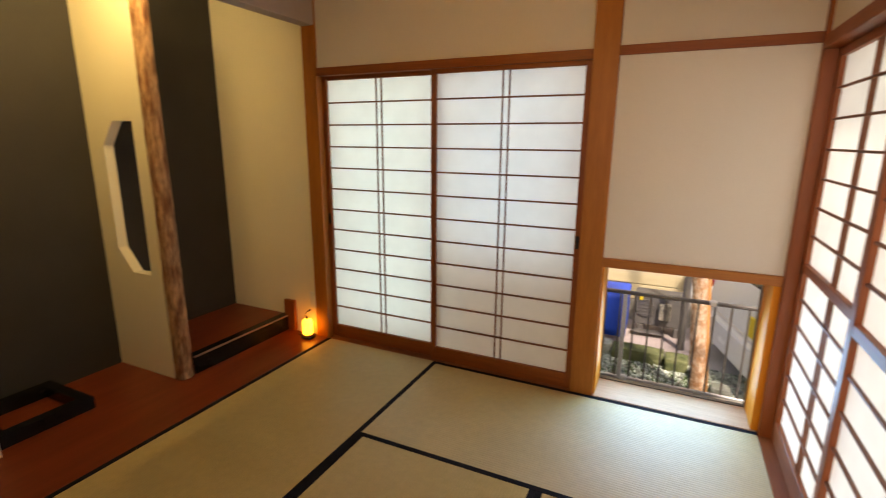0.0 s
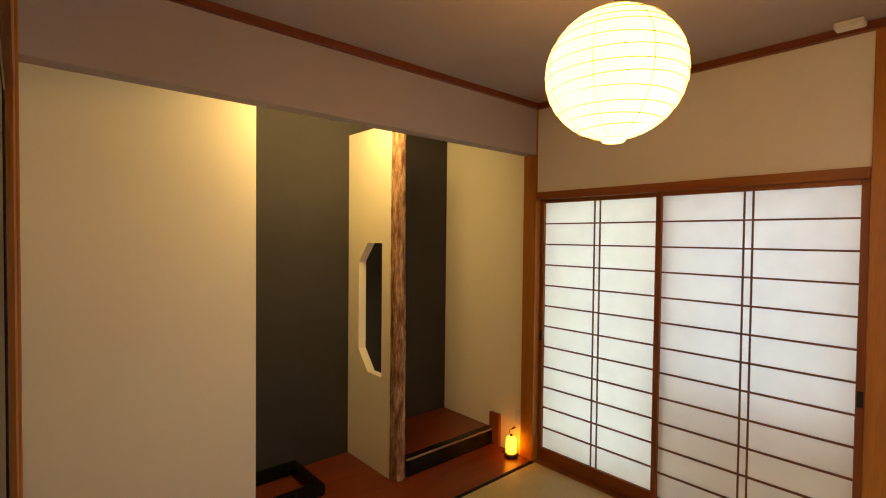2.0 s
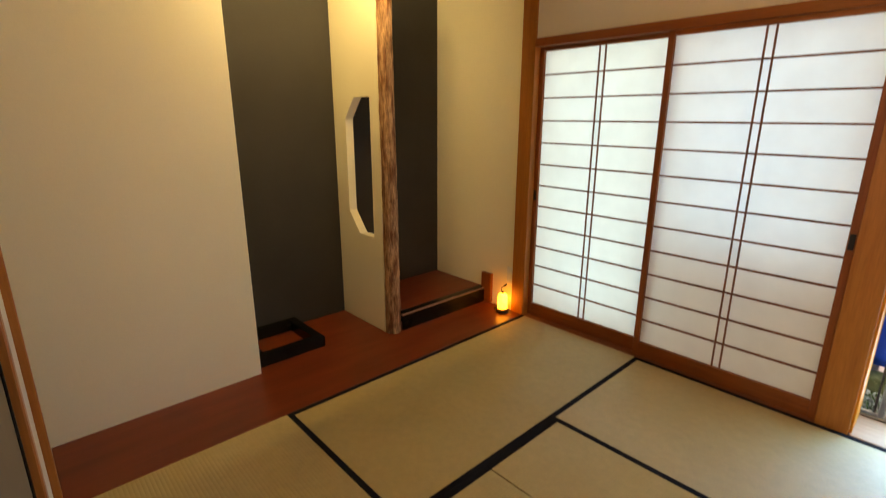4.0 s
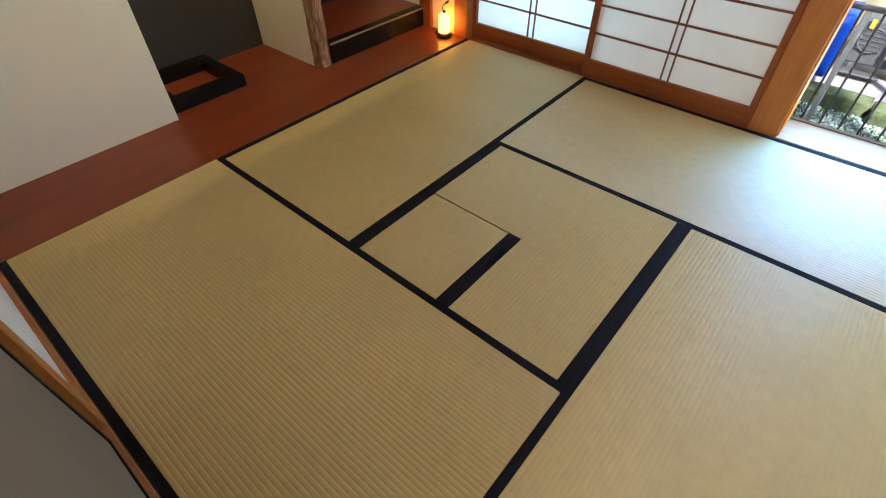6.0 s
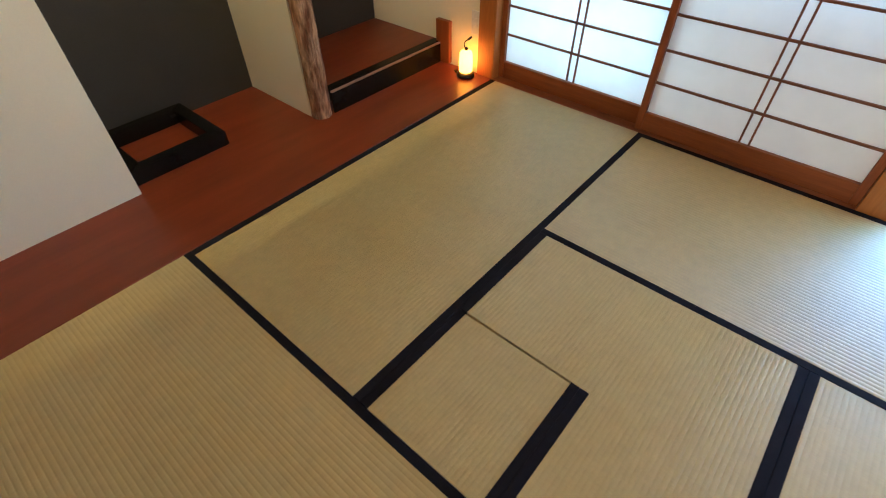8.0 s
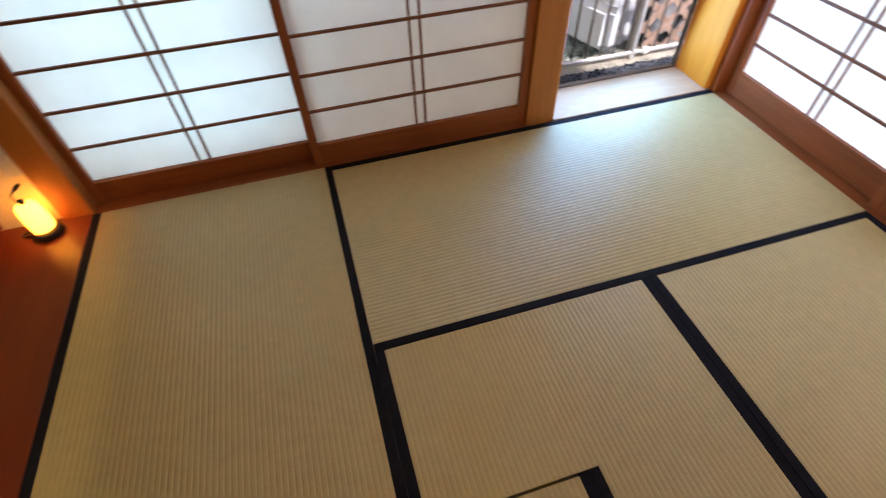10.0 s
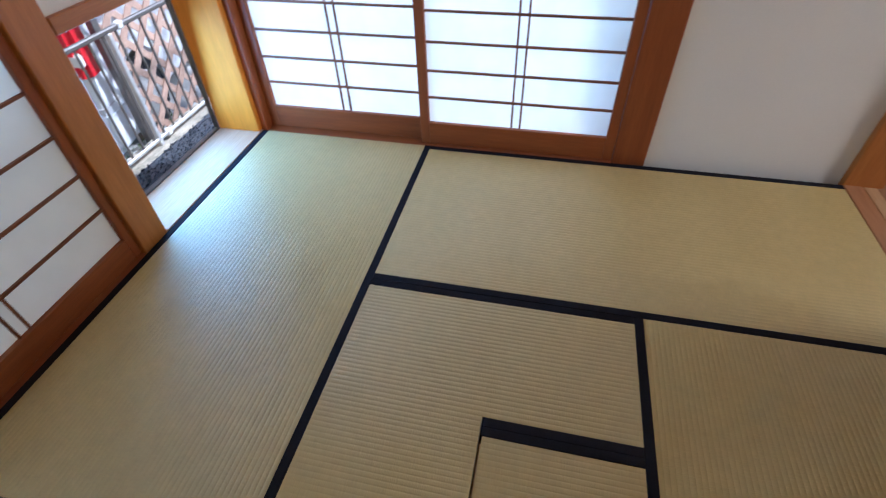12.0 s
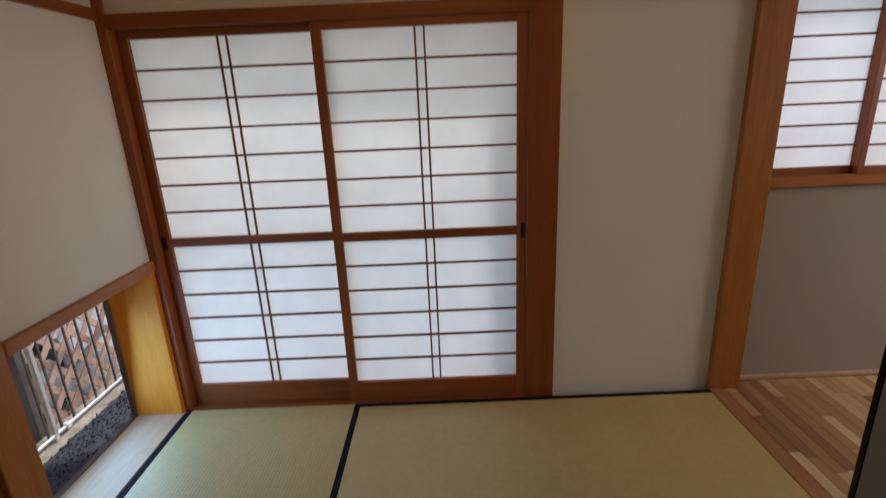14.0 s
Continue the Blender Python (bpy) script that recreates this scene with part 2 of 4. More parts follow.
lantern_paper = glow_material("lantern_paper", (1, 0.58, 0.14), 4.9, 0.12)
candle_glow = glow_material("candle_glow", (1, 0.33, 0.02), 5.8, 0.25)
lantern_rib = material("bamboo_rib", (0.25, 0.17, 0.06), 0.6, 0, 0.3, None, 20, (1, 1, 1), 0.4, 60, 0.05)


def glass_material():
    m = bpy.data.materials.new("clear_glass")
    m.use_nodes = True
    b = m.node_tree.nodes["Principled BSDF"]
    b.inputs["Base Color"].default_value = (0.97, 0.99, 0.98, 1)
    b.inputs["Roughness"].default_value, b.inputs["IOR"].default_value = 0.0, 1.05
    b.inputs["Transmission Weight"].default_value = 1.0
    return m


glass = glass_material()


# ---- mesh helpers ----
def box(*spans, bevel=0.002):
    """A bmesh of boxes; a span is (x0, x1, y0, y1, z0, z1)."""
    bm = bmesh.new()
    for x0, x1, y0, y1, z0, z1 in spans:
        r = bmesh.ops.create_cube(bm, size=1)
        bmesh.ops.transform(bm, verts=r["verts"], matrix=Matrix.LocRotScale(
            ((x0 + x1) / 2, (y0 + y1) / 2, (z0 + z1) / 2), None, (abs(x1 - x0), abs(y1 - y0), abs(z1 - z0))))
    if bevel:
        bmesh.ops.bevel(bm, geom=bm.edges[:], offset=bevel, segments=1, affect="EDGES")
    return bm


def mesh_of(name, bm, mat, smooth=False):
    me = bpy.data.meshes.new(name)
    bm.normal_update()
    bm.to_mesh(me)
    bm.free()
    if mat:
        me.materials.append(mat)
    if smooth:
        for p in me.polygons:
            p.use_smooth = True
    return me


def part(name, bm, mat, parent, label="", smooth=False):
    """Links a bmesh as one mesh object under a thing or under a part."""
    ob = new(name, mesh_of(name, bm, mat, smooth))
    if parent:
        ob.parent = parent
        ob.matrix_parent_inverse = Matrix() if parent.parent else parent.matrix_basis.inverted()
    if label:
        ob["label"] = label
    return ob


def structure(name, bm, mat, label, category):
    return tagged(part(name, bm, mat, None), label, category, kind="structure")


def empty(name, at, label, category, group="", kind=""):
    ob = new(name)
    ob.matrix_basis = Matrix.Translation(at)
    ob.empty_display_size = 0.1
    return tagged(ob, label, category, group, kind)


def lathe(profile, segments=32, centre=(0, 0, 0), bm=None):
    """Turns (radius, height) pairs round z."""
    bm = bm or bmesh.new()
    rings = []
    for r, z in profile:
        rings.append([bm.verts.new((centre[0] + r * math.cos(a), centre[1] + r * math.sin(a), centre[2] + z))
                      for a in (2 * math.pi * i / segments for i in range(segments))])
    for a, b in zip(rings, rings[1:]):
        for i in range(segments):
            j = (i + 1) % segments
            bm.faces.new((a[i], a[j], b[j], b[i]))
    bm.faces.new(rings[0][::-1])
    bm.faces.new(rings[-1])
    return bm


def tube(points, radius, segments=8, bm=None):
    """A round tube along points."""
    bm = bm or bmesh.new()
    pts = [Vector(p) for p in points]
    rings = []
    for i, p in enumerate(pts):
        d = (pts[min(i + 1, len(pts) - 1)] - pts[max(i - 1, 0)]).normalized()
        u = d.cross(Vector((0.31, 0.17, 0.93))).normalized()
        v = d.cross(u)
        rings.append([bm.verts.new(p + radius * (math.cos(a) * u + math.sin(a) * v)) for a in (2 * math.pi * k / segments for k in range(segments))])
    for a, b in zip(rings, rings[1:]):
        for i in range(segments):
            j = (i + 1) % segments
            bm.faces.new((a[i], a[j], b[j], b[i]))
    bm.faces.new(rings[0][::-1])
    bm.faces.new(rings[-1])
    bmesh.ops.recalc_face_normals(bm, faces=bm.faces[:])
    return bm


# ---- the room: plan ----
W, S = 0.88, 2.64          # mat width, side of the room
CEIL = 2.44
BACK = -0.935              # back of the alcove
FACE = 2.66                # plaster face of the north and east walls
OUT = 2.90                 # outer face of those walls
LINTEL = 1.83

# floor under the mats, alcove board, sills
structure("floor", box((-1.2, 2.95, -0.02, 2.95, -0.20, -0.06), bevel=0), sill_pale, "timber subfloor under the straw mats", "floor")
structure("alcove_floor_board", box((BACK, -0.002, 0.0, 2.655, -0.05, 0.0), bevel=0.002), board_red, "polished red-brown board floor of the alcove", "floor")
structure("north_sill", box((0.0, 1.722, 2.642, 2.78, -0.05, -0.003), bevel=0.001), frame_x, "grooved reddish timber sill under the shoji", "sill")
structure("east_sill", box((2.642, 2.78, 0.926, 2.64, -0.05, -0.003), bevel=0.001), frame_y, "grooved reddish timber sill under the shoji", "sill")
structure("low_window_sill", box((1.852, 2.64, 2.642, 2.872, -0.05, 0.004), bevel=0.002), sill_pale, "pale smooth timber board at the foot of the low window", "sill")
structure("south_sill", box((0.0, 2.66, -0.075, -0.002, -0.05, 0.002), bevel=0.002), threshold, "narrow reddish timber threshold beside the mats", "sill")

# north wall
north = empty("wall_north", (1.3, 2.75, 0), "white plaster wall with shoji and a low window", "wall", kind="structure")
part("panel", box((0.0, 1.722, FACE, OUT, 1.845, CEIL), bevel=0), plaster, north)
part("panel", box((1.848, 2.645, FACE, OUT, 0.80, 1.808), bevel=0), plaster, north)
part("panel", box((1.848, 2.645, FACE, OUT, 1.852, CEIL), bevel=0), plaster, north)
part("panel", box((2.80, 3.1, FACE + 0.02, OUT, -0.5, CEIL), bevel=0), plaster, north)
part("panel", box((-1.2, -0.106, 2.668, OUT, -0.5, CEIL), bevel=0), cream, north, "cream plaster side of the alcove")

# east wall
east = empty("wall_east", (2.75, 1.3, 0), "white plaster wall beside the shoji", "wall", kind="structure")
part("panel", box((FACE, OUT, 0.79, 2.64, LINTEL, CEIL), bevel=0), plaster, east)
part("panel", box((2.672, OUT, 0.0, 0.785, -0.05, CEIL), bevel=0), plaster, east)

# south wall and the lowered wall over the alcove
south = empty("wall_south", (0.4, -0.05, 0), "white plaster wall with sliding doors", "wall", kind="structure")
part("panel", box((0.0, 0.83, -0.07, -0.020, 0.014, CEIL), bevel=0), plaster, south)
part("panel", box((0.9, 2.66, -0.07, -0.024, LINTEL, CEIL), bevel=0), plaster, south)
west = empty("wall_west", (-0.05, 1.3, 2.1), "grey mauve lowered wall over the alcove", "wall", kind="structure")
part("panel", box((-0.095, 0.0, 0.0, 2.65, 2.10, CEIL), bevel=0.003), mauve, west)

# alcove walls
alcove = empty("alcove", (-0.6, 1.3, 0), "alcove with charcoal back wall and cream sides", "alcove", kind="structure")
part("back_wall", box((BACK - 0.1, BACK, 0.90, 2.67, -0.05, 2.414), bevel=0), charcoal, alcove, "charcoal plaster back wall")
part("side_wall", box((BACK - 0.1, -0.455, -0.05, 0.921, -0.05, 2.414), bevel=0.002), cream, alcove, "cream plaster wall panel")
part("alcove_ceiling", box((BACK - 0.1, -0.097, 0.0, 2.67, 2.415, 2.438), bevel=0), charcoal, alcove, "dark alcove ceiling")


def wing_wall():
    """Thin wall that divides the alcove, with an opening whose far side is chamfered."""
    bm = bmesh.new()
    y0, y1 = 1.747, 1.803
    x0, x1, z0, z1 = BACK, -0.43, -0.0, 2.24
    hole = [(-0.52, 0.628), (-0.52, 1.492), (-0.69, 1.492), (-0.797, 1.362), (-0.797, 0.766), (-0.682, 0.628)]
    outer = [(x1, z0), (x1, z1), (x0, z1), (x0, z0)]
    front_o, back_o = ([bm.verts.new((x, y, z)) for x, z in outer] for y in (y0, y1))
    front_h, back_h = ([bm.verts.new((x, y, z)) for x, z in hole] for y in (y0, y1))
    for o, h in ((front_o, front_h), (back_o, back_h)):
        bm.faces.new((o[0], o[1], h[1], h[0]))
        bm.faces.new((o[1], o[2], h[3], h[2], h[1]))
        bm.faces.new((o[2], o[3], h[4], h[3]))
        bm.faces.new((o[3], o[0], h[0], h[5], h[4]))
    for a, b in ((front_o, back_o), (front_h, back_h)):
        n = len(a)
        for i in range(n):
            bm.faces.new((a[i], a[(i + 1) % n], b[(i + 1) % n], b[i]))
    bmesh.ops.recalc_face_normals(bm, faces=bm.faces[:])
    return bm


part("wing_wall", wing_wall(), cream, alcove, "cream plaster dividing wall with a chamfered opening")

# timber posts
def post(x0, x1, y0, y1, z0, z1, label, mat=None):
    return structure("post", box((x0, x1, y0, y1, z0, z1), bevel=0.003), mat or wood_z, label, "post")


post(-0.105, 0.003, 2.645, 2.78, -0.05, CEIL, "square cedar corner post beside the alcove")
post(1.722, 1.848, 2.646, OUT, -0.05, CEIL, "square cedar post between shoji and low window")
post(2.645, 2.80, 2.62, OUT, -0.05, CEIL, "square cedar corner post beside the shoji", frame_z)
post(2.660, 2.80, 0.785, 0.925, -0.05, CEIL, "square cedar post beside the white wall", frame_z)
post(2.640, 2.80, -0.15, -0.0, -0.05, CEIL, "square cedar post at the room's doorway")
post(-0.10, 0.003, -0.10, 0.004, -0.05, CEIL, "cedar corner post beside the cream alcove wall")
post(0.832, 0.900, -0.08, -0.004, 0.002, CEIL, "slim cedar post beside the sliding doors")

# lintels, rails, ceiling trim
def trim(x0, x1, y0, y1, z0, z1, mat, label="cedar rail", name="trim"):
    return structure(name, box((x0, x1, y0, y1, z0, z1), bevel=0.002), mat, label, "trim")


trim(0.003, 1.722, 2.640, 2.76, 1.797, 1.845, frame_x, "reddish cedar lintel over the shoji")
trim(2.640, 2.76, 0.925, 2.62, 1.776, LINTEL, frame_y, "reddish cedar lintel over the shoji")
trim(1.848, 2.645, 2.645, 2.70, 1.808, 1.852, frame_x, "cedar rail across the white wall")
trim(1.848, 2.645, 2.640, OUT, 0.752, 0.80, wood_x, "cedar head rail of the low window")
trim(0.9, 2.64, -0.08, -0.004, 1.79, LINTEL, frame_x, "cedar lintel over the sliding doors")
trim(0.003, 0.832, -0.07, -0.014, 0.002, 0.014, wood_x, "pale timber skirting strip", "baseboard")
trim(0.0, S, 2.625, FACE, CEIL - 0.035, CEIL, trim_x, "reddish cedar ceiling edge strip")
trim(0.0, 0.03, 0.004, 2.625, CEIL - 0.035, CEIL, trim_y, "reddish cedar ceiling edge strip")
trim(2.625, 2.672, 0.0, 2.625, CEIL - 0.035, CEIL, trim_y, "reddish cedar ceiling edge strip")
trim(0.03, 2.625, -0.024, 0.004, CEIL - 0.035, CEIL, trim_x, "reddish cedar ceiling edge strip")
structure("ceiling", box((-1.2, 2.95, -0.05, 2.95, CEIL, CEIL + 0.1), bevel=0), ceiling_mat, "grey-brown papered ceiling", "ceiling")
structure("low_window_jamb", box((2.612, 2.645, 2.648, 2.872, 0.004, 0.752), bevel=0.002), jamb_z, "orange-toned cedar side board of the low window", "jamb")
structure("low_window_jamb", box((1.848, 1.858, 2.66, 2.872, 0.004, 0.752), bevel=0.001), jamb_z, "orange-toned cedar side board of the low window", "jamb")


# ---- shoji ----
def shoji(name, width, height, rows, bottom, mid=None, label="", pull=0, double=True, st=0.031):
    """A sliding screen in its own x-z plane, front at y = 0; rows: heights of the thin bars; mid: (z0, z1) of a middle rail."""
    ob = empty(name, (0, 0, 0), label, "shoji", "shoji screens")
    th = 0.03
    part("stile", box((0, st, 0, th, 0, height)), frame_z, ob)
    part("stile", box((width - st, width, 0, th, 0, height)), frame_z, ob)
    part("top_rail", box((st, width - st, 0.001, th - 0.001, height - 0.032, height)), frame_x, ob)
    part("bottom_rail", box((st, width - st, 0.001, th - 0.001, 0, bottom)), frame_x, ob)
    if mid:
        part("middle_rail", box((st, width - st, 0.001, th - 0.001, mid[0], mid[1])), frame_x, ob)
    for z in rows:
        part("bar", box((st, width - st, 0.008, 0.019, z - 0.0045, z + 0.0045), bevel=0.0008), bar_x, ob)
    cx = width / 2
    spans = [(bottom, height - 0.032)] if not mid else [(bottom, mid[0]), (mid[1], height - 0.032)]
    for z0, z1 in spans if double else ():
        for dx in (-0.019, 0.019):
            part("upright_bar", box((cx + dx - 0.004, cx + dx + 0.004, 0.011, 0.020, z0, z1), bevel=0.0008), bar_z, ob)
    part("paper", box((st - 0.004, width - st + 0.004, 0.0205, 0.0211, bottom - 0.004, height - 0.028), bevel=0), washi, ob, "white translucent paper")
    if pull:
        x = 0.005 if pull < 0 else width - 0.026
        part("finger_pull", box((x, x + 0.021, -0.0015, 0.004, 0.83, 0.90), bevel=0.001), dark_pull, ob, "dark recessed finger pull")
    return ob


def even(z0, z1, n):
    return [z0 + (z1 - z0) * (i + 1) / (n + 1) for i in range(n)]


TOPA = 1.806
for x0, y0, width, pull in ((0.002, 2.700, 0.852, -1), (0.818, 2.665, 0.903, 1)):
    ob = shoji("shoji", width, TOPA, even(0.088, TOPA - 0.032, 11), 0.088, None, "sliding paper screen with thin reddish bars, closed", pull)
    ob.matrix_basis = pose(x0, y0, 0.0)
TOPB = 1.775
for y0, x0, width, pull in ((2.62, 2.697, 0.855, -1), (1.812, 2.662, 0.885, 1)):
    ob = shoji("shoji", width, TOPB, even(0.108, 0.845, 5) + even(0.885, TOPB - 0.032, 6), 0.108, (0.845, 0.885),
               "sliding paper screen with a middle rail, closed", pull, True, 0.042)
    ob.matrix_basis = pose(x0, y0, 0.0, 0, 0, -90)


# ---- tatami ----
B = 0.027


def ridged(x0, x1, y0, y1, along, top=0.0, pitch=0.0147, high=0.0008):
    """Straw sheet with rounded ridges that run along the axis 0 or 1."""
    bm = bmesh.new()
    a0, a1, c0, c1 = (x0, x1, y0, y1) if along == 0 else (y0, y1, x0, x1)
    n = max(1, round((c1 - c0) / pitch))
    steps = 6
    lines = []
    for i in range(n * steps + 1):
        c = c0 + (c1 - c0) * i / (n * steps)
        z = top - high + high * abs(math.sin(math.pi * i / steps)) ** 0.7
        row = []
        for k in range(7):
            a = a0 + (a1 - a0) * k / 6
            row.append(bm.verts.new((a, c, z) if along == 0 else (c, a, z)))
        lines.append(row)
    for p, q in zip(lines, lines[1:]):
        for k in range(6):
            bm.faces.new((p[k], p[k + 1], q[k + 1], q[k]) if along == 0 else (q[k], q[k + 1], p[k + 1], p[k]))
    # skirts down to the base
    for row in (lines[0], lines[-1]):
        low = [bm.verts.new((v.co.x, v.co.y, top - 0.05)) for v in row]
        for k in range(6):
            bm.faces.new((row[k], row[k + 1], low[k + 1], low[k]))
    for k in (0, 6):
        edge = [row[k] for row in lines]
        low = [bm.verts.new((v.co.x, v.co.y, top - 0.05)) for v in edge]
        for i in range(len(edge) - 1):
            bm.faces.new((edge[i], edge[i + 1], low[i + 1], low[i]))
    return bm


def mat_thing(x0, x1, y0, y1, along, label, borders=(1, 1), cut=None):
    ob = empty("tatami_mat", (x0, y0, -0.055), label, "tatami mat", "tatami mats of the room")
    g = 0.0006
    x0, x1, y0, y1 = x0 + g, x1 - g, y0 + g, y1 - g
    straw = straw_x if along == 0 else straw_y
    sx0, sx1, sy0, sy1 = x0, x1, y0, y1
    if along == 0:
        sy0, sy1 = y0 + B * borders[0], y1 - B * borders[1]
    else:
        sx0, sx1 = x0 + B * borders[0], x1 - B * borders[1]
    if cut:
        cx, cy = cut
        part("straw", ridged(cx, sx1, sy0, sy1, along), straw, ob)
        part("straw", ridged(sx0, cx, cy, sy1, along), straw, ob)
        part("border", box((x0, x0 + B, cy, y1, -0.05, 0.0008), bevel=0.0006), border_cloth, ob, "black cloth border")
        part("border", box((x1 - B, x1, y0, y1, -0.05, 0.0008), bevel=0.0006), border_cloth, ob, "black cloth border")
        return ob
    part("straw", ridged(sx0, sx1, sy0, sy1, along), straw, ob)
    for side in (0, 1):
        if borders[side]:
            if along == 0:
                span = (x0, x1, y0, y0 + B, -0.05, 0.0008) if side == 0 else (x0, x1, y1 - B, y1, -0.05, 0.0008)
            else:
                span = (x0, x0 + B, y0, y1, -0.05, 0.0008) if side == 0 else (x1 - B, x1, y0, y1, -0.05, 0.0008)
            part("border", box(span, bevel=0.0006), border_cloth, ob, "black cloth border")
    return ob


PX, PY = W + 0.450, W + 0.420    # the cut-out lid over the hearth
mat_thing(0, W, W, 3 * W, 1, "golden straw mat with black borders beside the alcove")
mat_thing(W, 3 * W, 2 * W, 3 * W, 0, "straw mat with black borders below the low window")
mat_thing(2 * W, 3 * W, 0, 2 * W, 1, "straw mat with black borders along the white wall")
mat_thing(0, 2 * W, 0, W, 0, "straw mat with black borders beside the sliding doors")
half = mat_thing(W, 2 * W, W, 2 * W, 1, "half-size straw mat with a square cut out for the hearth", cut=(PX, PY))
lid = empty("hearth_mat_lid", (W, W, -0.055), "small square straw mat covering the sunken hearth", "tatami mat", "tatami mats of the room")
part("straw", ridged(W + 0.0012 + B, PX - 2 * B, W + 0.0012, PY - 0.0075, 1), straw_y, lid)
part("border", box((W + 0.0012, W + 0.0012 + B, W + 0.0012, PY - 0.003, -0.05, 0.0008), bevel=0.0006), border_cloth, lid, "black cloth border")
part("border", box((PX - 2 * B, PX - B - 0.001, W + 0.0012, PY - 0.002, -0.05, 0.0012), bevel=0.0006), border_cloth, lid, "black cloth border")
part("border", box((PX - B, PX - 0.0005, W + 0.0012, PY - 0.002, -0.05, 0.0010), bevel=0.0006), border_cloth, half, "black cloth border at the cut")


# ---- alcove things ----
def bark_pole(x, y, z0, z1, radius):
    bm = bmesh.new()
    seg, rows = 44, 300
    rings = []
    for i in range(rows + 1):
        z = z0 + (z1 - z0) * i / rows
        ring = []
        bend = 0.006 * math.sin(z * 2.1 + 0.6)
        r0 = radius * (1.06 - 0.05 * z)
        for k in range(seg):
            a = 2 * math.pi * k / seg
            p = Vector((math.cos(a) * 1.7, math.sin(a) * 1.7, z * 4.2))
            flake = max(0.0, noise.noise(Vector((p.x * 3.4, p.y * 3.4, z * 11)))) ** 0.5
            r = r0 * (1 + 0.06 * noise.noise(p) + 0.05 * noise.noise(p * 3.1) + 0.085 * (flake - 0.4) + 0.03 * noise.noise(Vector((p.x * 9, p.y * 9, z * 34))))
            ring.append(bm.verts.new((x + bend + r * math.cos(a), y + r * math.sin(a), z)))
        rings.append(ring)
    for a, b in zip(rings, rings[1:]):
        for k in range(seg):
            j = (k + 1) % seg
            bm.faces.new((a[k], a[j], b[j], b[k]))
    bm.faces.new(rings[0][::-1])
    bm.faces.new(rings[-1])
    return bm


tagged(part("alcove_pole", bark_pole(-0.405, 1.792, 0.0, 2.235, 0.046), bark, None, smooth=True),
       "rough bark-covered log post at the alcove's dividing wall", "post")

shelf = empty("raised_alcove_platform", (-0.65, 2.25, 0), "raised red-brown alcove platform with black lacquered front", "platform")
part("board", box((BACK, -0.435, 1.805, 2.667, 0.082, 0.112), bevel=0.002), board_red, shelf, "polished red-brown board")
part("front_board", box((-0.376, -0.366, 1.845, 2.64, 0.0, 0.104), bevel=0.001), lacquer, shelf, "black lacquered front")
part("front_top", box((-0.434, -0.379, 1.81, 2.667, 0.06, 0.1125), bevel=0.002), lacquer, shelf, "black lacquered top edge")
part("edge_line", box((-0.379, -0.365, 1.845, 2.64, 0.104, 0.112), bevel=0.0015), edge_strip, shelf, "thin brown edge strip")
block = tagged(part("end_block", box((-0.40, -0.305, 2.640, 2.668, 0.0, 0.232), bevel=0.002), frame_z, None), "short reddish timber end board against the cream wall", "trim", kind="structure")


def hearth_frame():
    """Square frame of four mitred bars."""
    ob = empty("lacquered_hearth_surround", (-0.72, 1.145, 0), "black lacquered square hearth surround lying on the board", "hearth surround")
    x0, x1, y0, y1, h, w = -0.925, -0.515, 0.93, 1.352, 0.066, 0.058
    o = [(x0, y0), (x1, y0), (x1, y1), (x0, y1)]
    i = [(x0 + w, y0 + w), (x1 - w, y0 + w), (x1 - w, y1 - w), (x0 + w, y1 - w)]
    for k in range(4):
        j = (k + 1) % 4
        bm = bmesh.new()
        lo = [bm.verts.new((*p, 0.0)) for p in (o[k], o[j], i[j], i[k])]
        hi = [bm.verts.new((*p, h)) for p in (o[k], o[j], i[j], i[k])]
        bm.faces.new(lo[::-1])
        bm.faces.new(hi)
        for a in range(4):
            c = (a + 1) % 4
            bm.faces.new((lo[a], lo[c], hi[c], hi[a]))
        bmesh.ops.bevel(bm, geom=bm.edges[:], offset=0.003, segments=2, affect="EDGES")
        part("bar", bm, lacquer, ob)
    return ob


hearth_frame()


